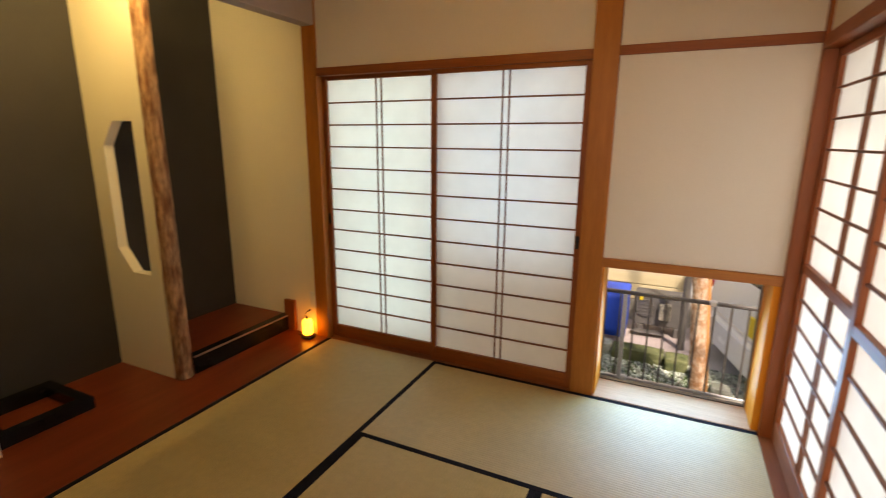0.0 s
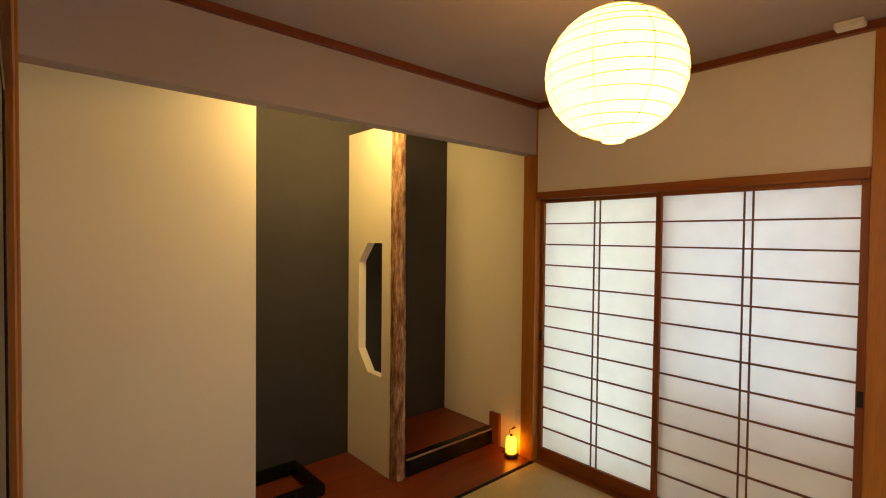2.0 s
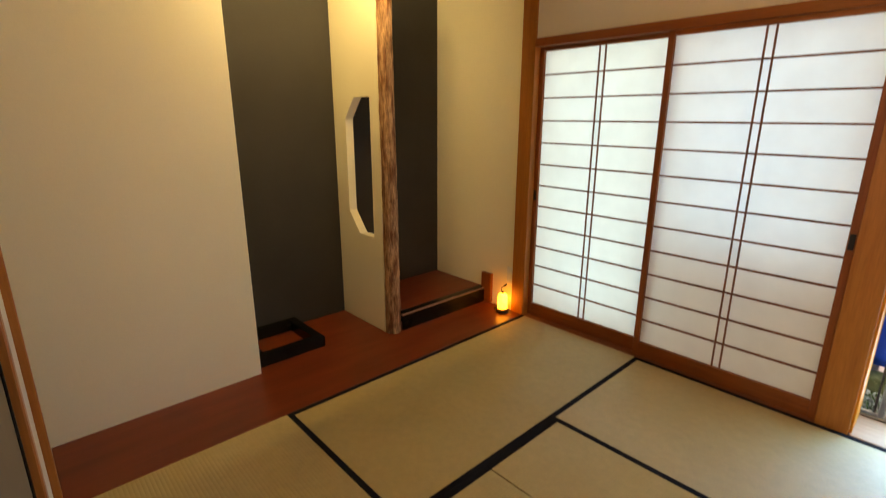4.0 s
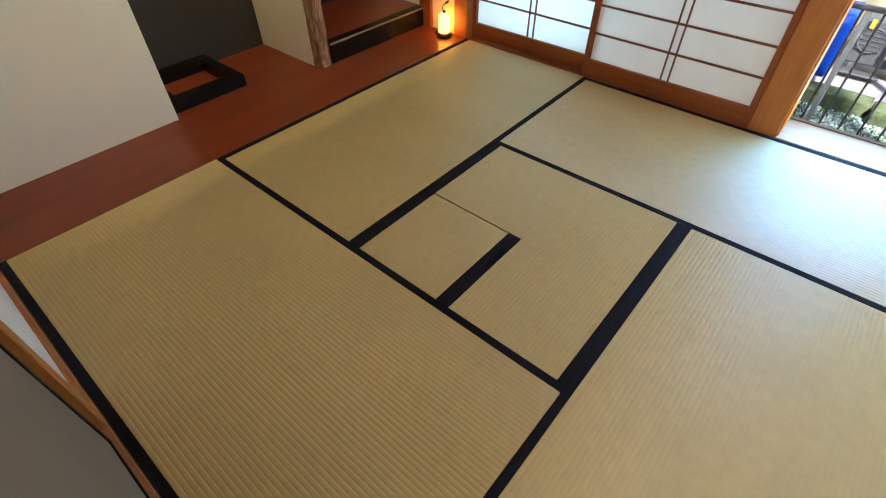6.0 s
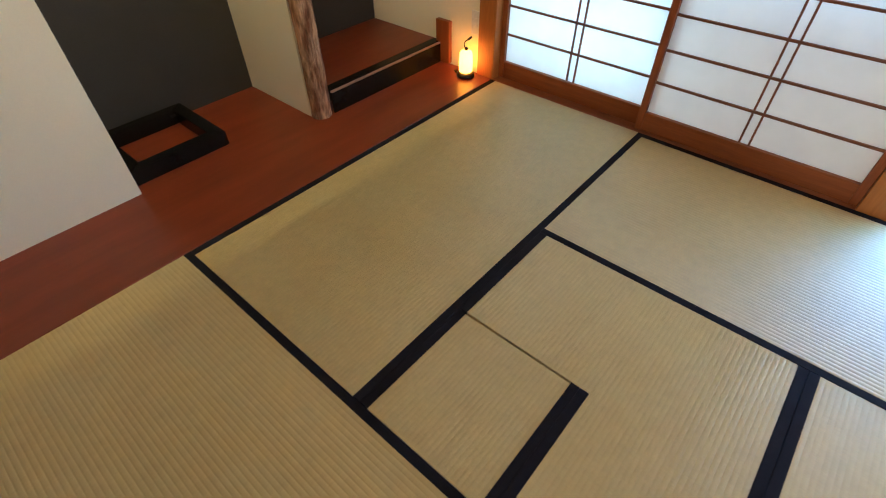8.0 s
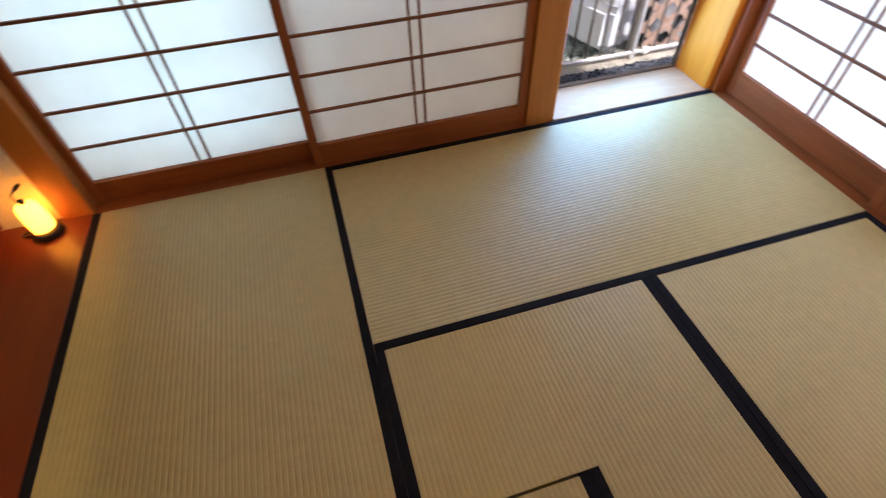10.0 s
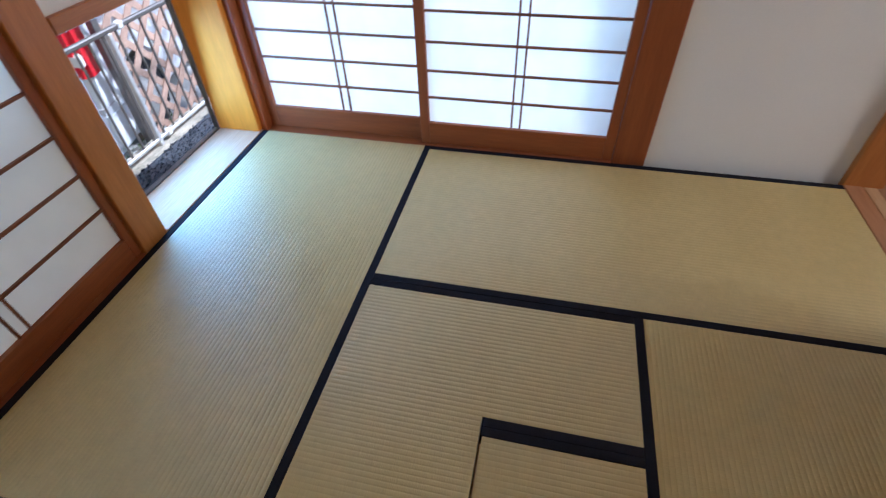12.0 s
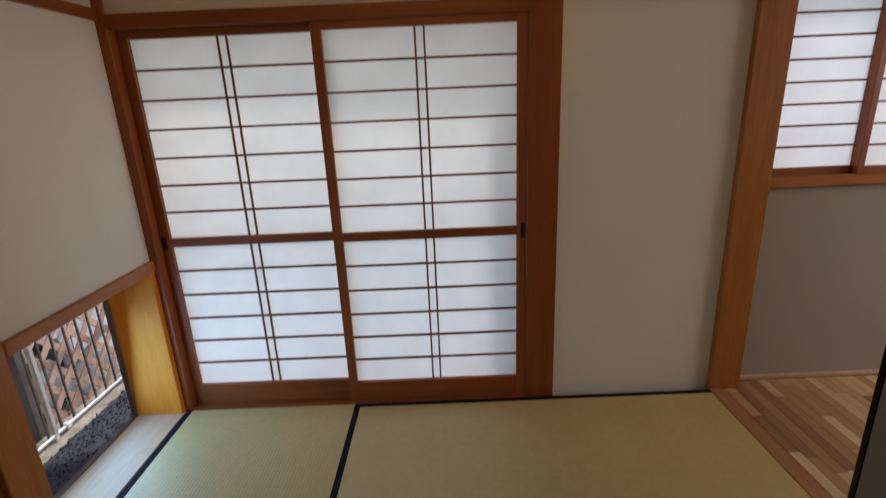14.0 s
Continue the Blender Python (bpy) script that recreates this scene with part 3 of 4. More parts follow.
def candle_lantern(x, y):
    ob = empty("candle_lantern", (x, y, 0), "small glowing orange candle lantern on a dark base", "lantern")
    part("base", lathe([(0.0, 0), (0.047, 0), (0.05, 0.006), (0.048, 0.018), (0.040, 0.024), (0.0, 0.025)], 24, (x, y, 0)), dark_base, ob, "dark round base", True)
    part("shade", lathe([(0.030, 0.025), (0.036, 0.03), (0.0375, 0.07), (0.036, 0.115), (0.031, 0.134), (0.018, 0.142), (0.008, 0.144)], 24, (x, y, 0)), candle_glow, ob, "glowing orange frosted shade", True)
    part("cap", lathe([(0.010, 0.143), (0.011, 0.150), (0.006, 0.158), (0.003, 0.160)], 16, (x, y, 0)), dark_base, ob)
    hook = [(x - 0.006 - 0.018 * math.sin(a) + 0.010 * a, y - 0.004, 0.156 + 0.017 * a) for a in (k * 0.3 for k in range(10))]
    part("hook", tube(hook, 0.0030), cable_mat, ob, "dark bent cord")
    part("plug", tube([hook[-1], (hook[-1][0] + 0.012, y - 0.002, hook[-1][2] + 0.010), (hook[-1][0] + 0.020, y, hook[-1][2] + 0.016)], 0.006), cable_mat, ob, "small dark plug")
    part("cable", tube([(x - 0.045, y, 0.004), (x - 0.07, y - 0.004, 0.004), (x - 0.085, y + 0.006, 0.004), (x - 0.075, y + 0.02, 0.004), (x - 0.055, y + 0.024, 0.004)], 0.004), cable_mat, ob)
    return ob


candle_lantern(-0.135, 2.585)
tagged(part("outlet_plate", box((-0.165, -0.095, 2.660, 2.668, 0.20, 0.32), (-0.142, -0.118, 2.656, 2.662, 0.235, 0.285), bevel=0.002), white_plastic, None), "white wall outlet plate above the candle lantern", "outlet")


def paper_lantern(x, y, z, r):
    ob = empty("paper_lantern", (x, y, z), "round white paper lantern glowing warm on a ceiling cord", "ceiling lamp")
    zs = r * 0.945
    prof = []
    bands = 15
    for i in range(bands * 4 + 1):
        a = math.pi * (0.055 + 0.89 * i / (bands * 4))
        dip = 1 - 0.012 * abs(math.cos(math.pi * i / 4)) ** 3
        prof.append((r * math.sin(a) * dip, -zs * math.cos(a)))
    part("shade", lathe(prof, 48, (x, y, z)), lantern_paper, ob, "glowing ribbed paper shade", True)
    for i in range(bands + 1):
        a = math.pi * (0.055 + 0.89 * i / bands)
        tilt = 0.006 * math.sin(i * 2.3)
        ring = [(x + 1.0015 * r * math.sin(a) * math.cos(b), y + 1.0015 * r * math.sin(a) * math.sin(b), z - zs * math.cos(a) + tilt * math.cos(b + i))
                for b in (2 * math.pi * k / 40 for k in range(41))]
        part("rib", tube(ring, 0.0013, 4), lantern_rib, ob)
    for k in range(8):
        b = 2 * math.pi * (k + 0.3) / 8
        seam = [(x + 1.0005 * r * math.sin(a) * math.cos(b), y + 1.0005 * r * math.sin(a) * math.sin(b), z - zs * math.cos(a))
                for a in (math.pi * (0.06 + 0.88 * i / 24) for i in range(25))]
        part("seam", tube(seam, 0.0009, 4), lantern_rib, ob)
    # plain ring; the light falling on it from inside is put in as emission
    part("ring", lathe([(0.030, -0.010), (0.034, -0.006), (0.036, 0.004)], 24, (x, y, z - zs + 0.002)), lantern_paper, ob, "white opening ring sharing the shade's glow", True)
    part("cord", tube([(x, y, z + zs - 0.01), (x, y, CEIL - 0.03)], 0.003), cable_mat, ob)
    part("ceiling_cup", lathe([(0.045, 0), (0.05, 0.005), (0.05, 0.028), (0.045, 0.03)], 24, (x, y, CEIL - 0.03)), white_plastic, ob, "", True)
    return ob


paper_lantern(1.307, 1.323, 2.018, 0.201)

tagged(part("ceiling_detector", box((1.60, 1.70, 2.545, 2.61, CEIL - 0.028, CEIL), bevel=0.006), white_plastic, None), "small white plastic box on the ceiling", "detector")


# ---- sliding doors and the hall ----
def fusuma(x0, y0):
    w, h, r = 0.885, 1.79, 0.022
    ob = empty("fusuma", (x0, y0, 0), "grey papered sliding door with black rim, slid open", "sliding door", "sliding doors")
    part("panel", box((x0 + r, x0 + w - r, y0 + 0.004, y0 + 0.02, 0.004 + r, h - r), bevel=0.001), fusuma_paper, ob, "grey paper panel")
    for span in ((x0, x0 + r, y0, y0 + 0.024, 0.004, h), (x0 + w - r, x0 + w, y0, y0 + 0.024, 0.004, h),
                 (x0 + r, x0 + w - r, y0, y0 + 0.024, 0.004, 0.004 + r), (x0 + r, x0 + w - r, y0, y0 + 0.024, h - r, h)):
        part("rim", box(span, bevel=0.002), lacquer, ob, "black lacquered rim")
    return ob


fusuma(0.945, -0.040)
fusuma(0.905, -0.070)

hall = empty("wall_hall", (2.8, -1.5, 0), "grey papered hall wall with a screened window", "wall", kind="structure")
part("panel", box((2.725, OUT, -3.0, -0.15, -0.05, 1.006), bevel=0), hall_grey, hall)
part("panel", box((2.725, OUT, -3.0, -1.09, 1.01, CEIL), bevel=0), hall_grey, hall)
part("panel", box((2.725, OUT, -1.09, -0.15, 2.0, CEIL), bevel=0), hall_grey, hall)
part("panel", box((-1.2, 2.9, -3.1, -3.0, -0.05, CEIL), bevel=0), hall_grey, hall)
part("panel", box((-1.3, -1.2, -3.1, -0.08, -0.05, CEIL), bevel=0), hall_grey, hall)
part("panel", box((-1.3, -0.10, -0.10, -0.051, -0.05, CEIL), bevel=0), hall_grey, hall)
structure("ceiling_hall", box((-1.3, 2.95, -3.1, -0.05, CEIL + 0.004, CEIL + 0.1), bevel=0), hall_grey, "grey papered hall ceiling", "ceiling")
trim(2.690, 2.80, -1.05, -0.15, 1.006, 1.052, wood_y, "cedar window sill board in the hall")
trim(2.690, 2.80, -1.05, -0.15, 1.96, 2.0, wood_y, "cedar window head in the hall")
trim(2.690, 2.80, -1.09, -1.05, 1.006, 2.0, wood_z, "cedar window side in the hall")
trim(2.708, 2.725, -3.0, -0.15, 0.0, 0.022, sill_pale, "pale timber skirting of the hall", "baseboard")
for y0, x0 in ((-0.158, 2.735), (-0.575, 2.702)):
    ob = shoji("shoji", 0.455, 0.905, even(0.034, 0.873, 8), 0.034, None, "small paper window screen with thin bars, closed", 0, False)
    ob.matrix_basis = pose(x0, y0, 1.052, 0, 0, -90)

# unseen window added on the far hall wall, behind the fill lamp
added_hall_window = empty("added_hall_window", (1.6, -3.0, 0.9), "unseen window added beside the hall's fill lamp", "window", kind="structure")
part("window_frame", box((0.75, 2.45, -3.0, -2.985, 0.85, 0.9), (0.75, 2.45, -3.0, -2.985, 1.95, 2.0), (0.75, 0.8, -3.0, -2.985, 0.9, 1.95), (2.4, 2.45, -3.0, -2.985, 0.9, 1.95)), wood_x, added_hall_window)
part("pane", box((0.8, 2.4, -2.999, -2.997, 0.9, 1.95), bevel=0), washi, added_hall_window)

# ---- the low window and what lies outside ----
win = empty("window_1", (2.24, 2.88, 0), "low sliding window with dark track at floor level", "window", kind="structure")
part("track", box((1.858, 2.612, 2.872, 2.898, -0.05, 0.010), bevel=0.002), bronze, win, "dark metal track")
part("side_strip", box((2.605, 2.612, 2.872, 2.898, 0.010, 0.752), bevel=0.001), bronze, win, "dark metal edge")
pane = part("pane", box((1.858, 2.605, 2.884, 2.887, 0.010, 0.752), bevel=0), glass, win, "clear glass")
pane.visible_shadow = False

GROUND = -0.62
earth = material("garden_earth", (0.20, 0.18, 0.15), 0.95, 0, 0.2, (0.30, 0.26, 0.22), 1.5, (1, 1, 1), 0.9, 40, 0.5, 0.02, 0.2)
paving = material("paving", (0.42, 0.35, 0.33), 0.9, 0, 0.2, (0.30, 0.26, 0.25), 3, (1, 1, 1), 0.9, 60, 0.3, 0.005, 0.12)
concrete = material("kerb_concrete", (0.46, 0.41, 0.33), 0.9, 0, 0.2, (0.20, 0.19, 0.15), 9, (1, 1, 1), 0.9, 60, 0.6, 0.006, 0.25)
dark_sheet = material("dark_roofing", (0.030, 0.036, 0.048), 0.5, 0, 0.5, (0.09, 0.10, 0.12), 45, (1, 1, 1), 0.9, 300, 0.6, 0.003, 0.3)
drive_concrete = material("drive_concrete", (0.50, 0.49, 0.47), 0.8, 0, 0.4, (0.38, 0.38, 0.37), 3, (1, 1, 1), 0.8, 220, 0.5, 0.003, 0.25)
unit_grey = material("unit_grey", (0.13, 0.12, 0.11), 0.6, 0, 0.4, (0.09, 0.085, 0.08), 6, (1, 1, 1), 0.8, 60, 0.2, 0.002, 0.12)
siding = material("beige_siding", (0.66, 0.56, 0.34), 0.75, 0, 0.3, (0.56, 0.47, 0.28), 2, (1, 1, 6), 0.9, 30, 0.1, 0.002, 0.06)
stone_mat = material("garden_stone", (0.34, 0.35, 0.32), 0.9, 0, 0.2, (0.22, 0.25, 0.17), 9, (1, 1, 1), 0.9, 45, 0.6, 0.008, 0.18, 0.15)
mossy = material("mossy_stone", (0.22, 0.23, 0.11), 0.95, 0, 0.15, (0.085, 0.11, 0.045), 10, (1, 1, 1), 0.9, 45, 0.6, 0.008, 0.2, 0.2)
lattice_wood = material("lattice_wood", (0.50, 0.34, 0.26), 0.7, 0, 0.3, (0.40, 0.26, 0.195), 6, (1, 1, 1), 0.8, 40, 0.2, 0.002, 0.12, 0.12)
blue_sheet = material("blue_sheet", (0.01, 0.085, 0.62), 0.45, 0, 0.5, (0.008, 0.06, 0.48), 6, (1, 1, 1), 0.8, 30, 0.25, 0.004, 0.06)
car_paint = material("white_car_paint", (0.78, 0.81, 0.84), 0.25, 0, 0.6, None, 3, (1, 1, 1), 0.1, 20, 0.0, 0.001, 0.01)
rubber = material("tyre_rubber", (0.02, 0.02, 0.022), 0.8, 0, 0.2, None, 20, (1, 1, 1), 0.5, 80, 0.2)
red_lens = material("red_lens", (0.62, 0.02, 0.03), 0.2, 0, 0.6, None, 10, (1, 1, 1), 0.3, 40, 0.0)
dark_glass = material("dark_car_glass", (0.02, 0.022, 0.035), 0.08, 0, 0.6, None, 10, (1, 1, 1), 0.3, 40, 0.0)
yellow_paint = material("yellow_paint", (0.75, 0.58, 0.03), 0.5, 0, 0.4, (0.6, 0.46, 0.02), 8, (1, 1, 1), 0.6, 40, 0.05)
leaf_green = material("leaf", (0.06, 0.12, 0.03), 0.6, 0, 0.3, (0.10, 0.17, 0.04), 20, (1, 1, 1), 0.9, 60, 0.1, 0.001, 0.2)
flaky_bark = material("flaky_bark", (0.72, 0.55, 0.40), 0.85, 0, 0.2, (0.46, 0.24, 0.12), 34, (1, 1, 0.6), 1.0, 80, 0.6, 0.006, 0.2, edge=0.12)
raw_timber = wood("raw_timber", (0.56, 0.30, 0.12), (0.42, 0.20, 0.07), 2, 0.6)

structure("ground", box((-150, 150, 2.90, 180, GROUND - 0.2, GROUND), bevel=0), earth, "bare garden earth", "ground")
structure("foundation", box((-1.3, 4.0, 2.901, 2.915, GROUND, -0.05), bevel=0), concrete, "plain concrete house foundation", "wall")
structure("paved_yard", box((0.6, 2.50, 4.95, 5.72, GROUND, GROUND + 0.02), bevel=0.004), paving, "pinkish paved yard", "pavement")
structure("driveway", box((2.52, 9.0, 3.90, 8.2, GROUND, GROUND + 0.004), bevel=0), drive_concrete, "pale concrete drive under the parked car", "road")
structure("window_ledge", box((0.8, 4.6, 2.916, 3.53, GROUND, -0.345), bevel=0.006), dark_sheet, "dark wet gravel strip under the window", "ledge")
structure("ledge_kerb", box((0.8, 4.6, 3.532, 3.74, GROUND, -0.365), bevel=0.01), concrete, "weathered concrete retaining kerb under the rail", "kerb")


def window_guard():
    ob = empty("guard_rail", (2.4, 3.62, -0.36), "metal guard rail with thin balusters on a kerb", "railing")
    y = 3.62
    part("top_rail", box((0.9, 4.4, y - 0.015, y + 0.015, 0.326, 0.352), bevel=0.006), bronze, ob, "bronze top rail")
    part("bottom_rail", box((0.9, 4.4, y - 0.011, y + 0.011, -0.335, -0.312), bevel=0.005), alu, ob, "silver bottom rail")
    for i in range(34):
        x = 0.985 + 0.1 * i
        part("baluster", box((x - 0.006, x + 0.006, y - 0.006, y + 0.006, -0.312, 0.326), bevel=0.002), bronze, ob)
    for x in (0.92, 1.92, 2.93, 4.36):
        part("post", box((x - 0.018, x + 0.012, y - 0.014, y + 0.014, -0.365, 0.326), bevel=0.004), alu, ob, "silver post")
    for x, z in ((2.47, 0.34), (3.02, 0.34), (3.02, -0.322), (1.95, -0.322)):
        part("bracket", box((x - 0.022, x + 0.022, y - 0.020, y + 0.018, z - 0.02, z + 0.02), bevel=0.007), white_plastic, ob, "white joint bracket")
    return ob


window_guard()


def lattice_fence(x0, x1, y, z0, z1):
    ob = empty("lattice_fence", (x0, y, z0), "brown diagonal wooden lattice fence panel", "fence")
    part("post", box((x0 - 0.05, x0, y - 0.025, y + 0.025, GROUND, z1 + 0.05), bevel=0.004), bronze, ob, "dark fence post")
    part("post", box((x1, x1 + 0.05, y - 0.025, y + 0.025, GROUND, z1 + 0.05), bevel=0.004), bronze, ob, "dark fence post")
    w, gap = 0.046, 0.185
    cx, cz = (x0 + x1) / 2, (z0 + z1) / 2
    for sign, dy in ((1, -0.006), (-1, 0.006)):
        k = -30
        while k < 30:
            off = k * gap
            k += 1
            pts = []
            for x, z in ((x0, cz + sign * (x0 - cx) + off), (x1, cz + sign * (x1 - cx) + off),
                         (cx + sign * (z0 - cz - off), z0), (cx + sign * (z1 - cz - off), z1)):
                if x0 - 1e-6 <= x <= x1 + 1e-6 and z0 - 1e-6 <= z <= z1 + 1e-6:
                    pts.append((x, z))
            pts = sorted(set((round(a, 4), round(b, 4)) for a, b in pts))
            if len(pts) < 2:
                continue
            (ax, az), (bx, bz) = pts[0], pts[-1]
            n = math.hypot(bx - ax, bz - az)
            if n < 0.05:
                continue
            bm = box((-n / 2, n / 2, -0.005, 0.005, -w / 2, w / 2), bevel=0.001)
            bmesh.ops.transform(bm, verts=bm.verts[:], matrix=Matrix.Translation(((ax + bx) / 2, y + dy, (az + bz) / 2)) @ Matrix.Rotation(-math.atan2(bz - az, bx - ax), 4, "Y"))
            part("slat", bm, lattice_wood, ob)
    for span in ((x0, x1, y - 0.014, y + 0.014, z0 - 0.03, z0), (x0, x1, y - 0.014, y + 0.014, z1, z1 + 0.03)):
        part("rail", box(span, bevel=0.003), lattice_wood, ob)
    return ob


lattice_fence(3.16, 4.9, 3.92, -0.50, 1.15)


def rounded_hull(x0, x1, y0, y1, z0, z1, r, lump=0.0, seed=0, cuts=5):
    bm = box((x0, x1, y0, y1, z0, z1), bevel=0)
    bmesh.ops.bevel(bm, geom=bm.edges[:], offset=r, segments=3, affect="EDGES")
    if lump:
        bmesh.ops.subdivide_edges(bm, edges=bm.edges[:], cuts=cuts, use_grid_fill=True)
        for v in bm.verts:
            p = v.co * 4 + Vector((seed * 7.3, seed * 3.1, 0))
            v.co += lump * Vector((noise.noise(p), noise.noise(p + Vector((9, 0, 0))), 0.6 * noise.noise(p + Vector((0, 9, 0)))))
    return bm


def side_profile(prof, x0, x1, bevel=0.04):
    """A solid across x from a (y, z) outline."""
    bm = bmesh.new()
    a, b = ([bm.verts.new((x, py, pz)) for py, pz in prof] for x in (x0, x1))
    bm.faces.new(a[::-1])
    bm.faces.new(b)
    for i in range(len(prof)):
        j = (i + 1) % len(prof)
        bm.faces.new((a[i], a[j], b[j], b[i]))
    bmesh.ops.recalc_face_normals(bm, faces=bm.faces[:])
    if bevel:
        bmesh.ops.bevel(bm, geom=bm.edges[:], offset=bevel, segments=3, affect="EDGES")
    return bm


def parked_car():
    """Small white hatchback; built with its tail at y = 0 and its wheels on z = 0, then turned into its place."""
    ob = empty("parked_car", (0, 0, 0), "small white parked car with red tail lamps and a yellow plate", "car")
    hw = 0.73
    arch = lambda c: [(c + 0.31 * math.cos(a), 0.27 + 0.31 * math.sin(a)) for a in (math.pi * (1.0 - k / 8) for k in range(9))]
    outline = [(0.02, 0.22), (0.0, 0.40), (0.03, 0.62), (0.05, 0.80), (0.20, 1.36), (0.36, 1.47), (1.9, 1.47), (2.45, 1.02), (3.2, 0.86), (3.32, 0.6), (3.32, 0.22)]
    outline += [(2.98, 0.22)] + arch(2.66)[::-1][1:-1] + [(2.34, 0.22), (0.92, 0.22)] + arch(0.60)[::-1][1:-1] + [(0.28, 0.22)]
    part("body", side_profile(outline, -hw, hw, 0.018), car_paint, ob, "white painted body")
    part("bumper", rounded_hull(-hw - 0.008, hw + 0.008, -0.05, 0.26, 0.11, 0.43, 0.05), car_paint, ob, "white rear bumper")
    part("bumper_seam", box((-hw - 0.004, hw + 0.004, -0.012, 0.27, 0.432, 0.437), bevel=0.001), alu, ob, "grey seam above the bumper")
    for side in (-1, 1):
        lamp = part("tail_lamp", rounded_hull(side * hw - 0.075, side * hw + 0.018, -0.004, 0.17, 0.60, 1.08, 0.035), red_lens, ob, "red tail lamp")
        part("reversing_lens", rounded_hull(side * hw - 0.05, side * hw + 0.01, -0.008, 0.05, 0.70, 0.78, 0.01), white_plastic, lamp, "clear lens")
        part("side_window", box((side * hw - 0.006, side * hw + 0.006, 0.45, 1.95, 0.95, 1.32), bevel=0.003), dark_glass, ob, "dark side window")
        part("door_seam", box((side * hw - 0.004, side * hw + 0.003, 1.02, 1.03, 0.25, 1.40), bevel=0.001), rubber, ob, "dark door seam")
    hatch = box((-hw + 0.09, hw - 0.09, -0.006, 0.006, 0.0, 0.50), bevel=0.004)
    bmesh.ops.transform(hatch, verts=hatch.verts[:], matrix=Matrix.Translation((0, 0.062, 0.84)) @ Matrix.Rotation(-math.atan2(0.15, 0.56), 4, "X"))
    part("rear_window", hatch, dark_glass, ob, "dark rear window")
    part("licence_plate", box((0.18, 0.51, -0.012, 0.012, 0.46, 0.625), bevel=0.004), yellow_paint, ob, "yellow licence plate")
    for wy in (0.60, 2.66):
        for wx in (-hw + 0.09, hw - 0.09):
            wheel = part("wheel", tube([(wx - 0.078, wy, 0.26), (wx - 0.07, wy, 0.26), (wx + 0.07, wy, 0.26), (wx + 0.078, wy, 0.26)], 0.26, 28), rubber, ob, "black tyre")
            part("rim", tube([(wx - 0.084, wy, 0.26), (wx + 0.084, wy, 0.26)], 0.17, 20), alu, wheel, "silver rim")
    ob.matrix_basis = pose(2.78, 4.68, GROUND + 0.004, 0, 0, -74)
    return ob


parked_car()


def timber_pole(x, y, lean):
    ob = empty("timber_pole", (x, y, GROUND), "raw orange timber pole leaning in the garden", "pole")
    bm = box((-0.028, 0.028, -0.03, 0.03, 0.0, 2.4), bevel=0.006)
    bmesh.ops.transform(bm, verts=bm.verts[:], matrix=Matrix.Translation((x + 0.055, y + 0.03, GROUND)) @ Matrix.Rotation(radians(lean), 4, "Y"))
    part("shaft", bm, raw_timber, ob)
    bm = bark_pole(0, 0, 0, 2.4, 0.052)
    bmesh.ops.transform(bm, verts=bm.verts[:], matrix=Matrix.Translation((x, y, GROUND)) @ Matrix.Rotation(radians(lean), 4, "Y"))
    part("bark_side", bm, flaky_bark, ob, "pale flaky bark side", True)
    return ob


timber_pole(2.475, 4.0, -4.5)

tagged(part("blue_tarp", rounded_hull(1.40, 1.86, 4.85, 5.25, GROUND + 0.12, -0.04, 0.014, 0.014, 3), blue_sheet, None, smooth=True), "bright blue plastic sheet over a pile on the ground", "tarp")


def air_unit(x, y):
    """Wall-side outdoor unit with a round grille, a control box and feet."""
    ob = empty("outdoor_unit", (0, 0, 0), "grey outdoor air unit with round dark grille and a beige box", "air unit")
    z = 0.10
    part("body", rounded_hull(0, 0.52, 0, 0.24, z, z + 0.34, 0.012), unit_grey, ob)
    part("grille", tube([(0.12, -0.010, z + 0.19), (0.12, 0.02, z + 0.19)], 0.085, 28), bronze, ob, "dark round grille")
    part("grille_ring", tube([(0.12 + 0.09 * math.cos(a), -0.012, z + 0.19 + 0.09 * math.sin(a)) for a in (2 * math.pi * k / 28 for k in range(29))], 0.005, 6), unit_grey, ob)
    for k in range(5):
        part("grille_bar", box((0.035, 0.205, -0.016, -0.010, z + 0.12 + 0.035 * k, z + 0.125 + 0.035 * k), bevel=0.001), unit_grey, ob)
    box_part = part("control_box", rounded_hull(0.25, 0.36, -0.06, 0.02, z + 0.09, z + 0.26, 0.008), concrete, ob, "beige control box")
    part("dial", tube([(0.305, -0.066, z + 0.20), (0.305, -0.058, z + 0.20)], 0.022, 16), bronze, box_part)
    for fx in (0.05, 0.4):
        part("foot", box((fx, fx + 0.06, 0, 0.24, 0.0, z), bevel=0.004), bronze, ob)
    part("drain_tray", box((0.0, 0.30, -0.10, 0.0, z - 0.06, z - 0.045), bevel=0.003), bronze, ob, "dark tray")
    ob.matrix_basis = Matrix.Translation((x, y, GROUND + 0.02))
    return ob


air_unit(1.90, 5.32)
structure("garden_wall", box((3.75, 9.0, 4.8, 4.94, GROUND, 1.6), bevel=0.01), plaster, "white rendered garden wall behind the lattice", "wall")
tagged(part("yellow_tag", rounded_hull(1.953, 1.985, 5.298, 5.306, -0.225, -0.155, 0.003), yellow_paint, None), "small yellow tag hanging on the outdoor unit", "tag")
tagged(part("downpipe", tube([(2.37, 5.05, GROUND + 0.02), (2.37, 5.05, 0.12), (2.375, 5.05, 0.6), (2.375, 5.05, 1.3)], 0.035, 14), bronze, None), "dark brown pipe standing on the paved yard", "pipe")

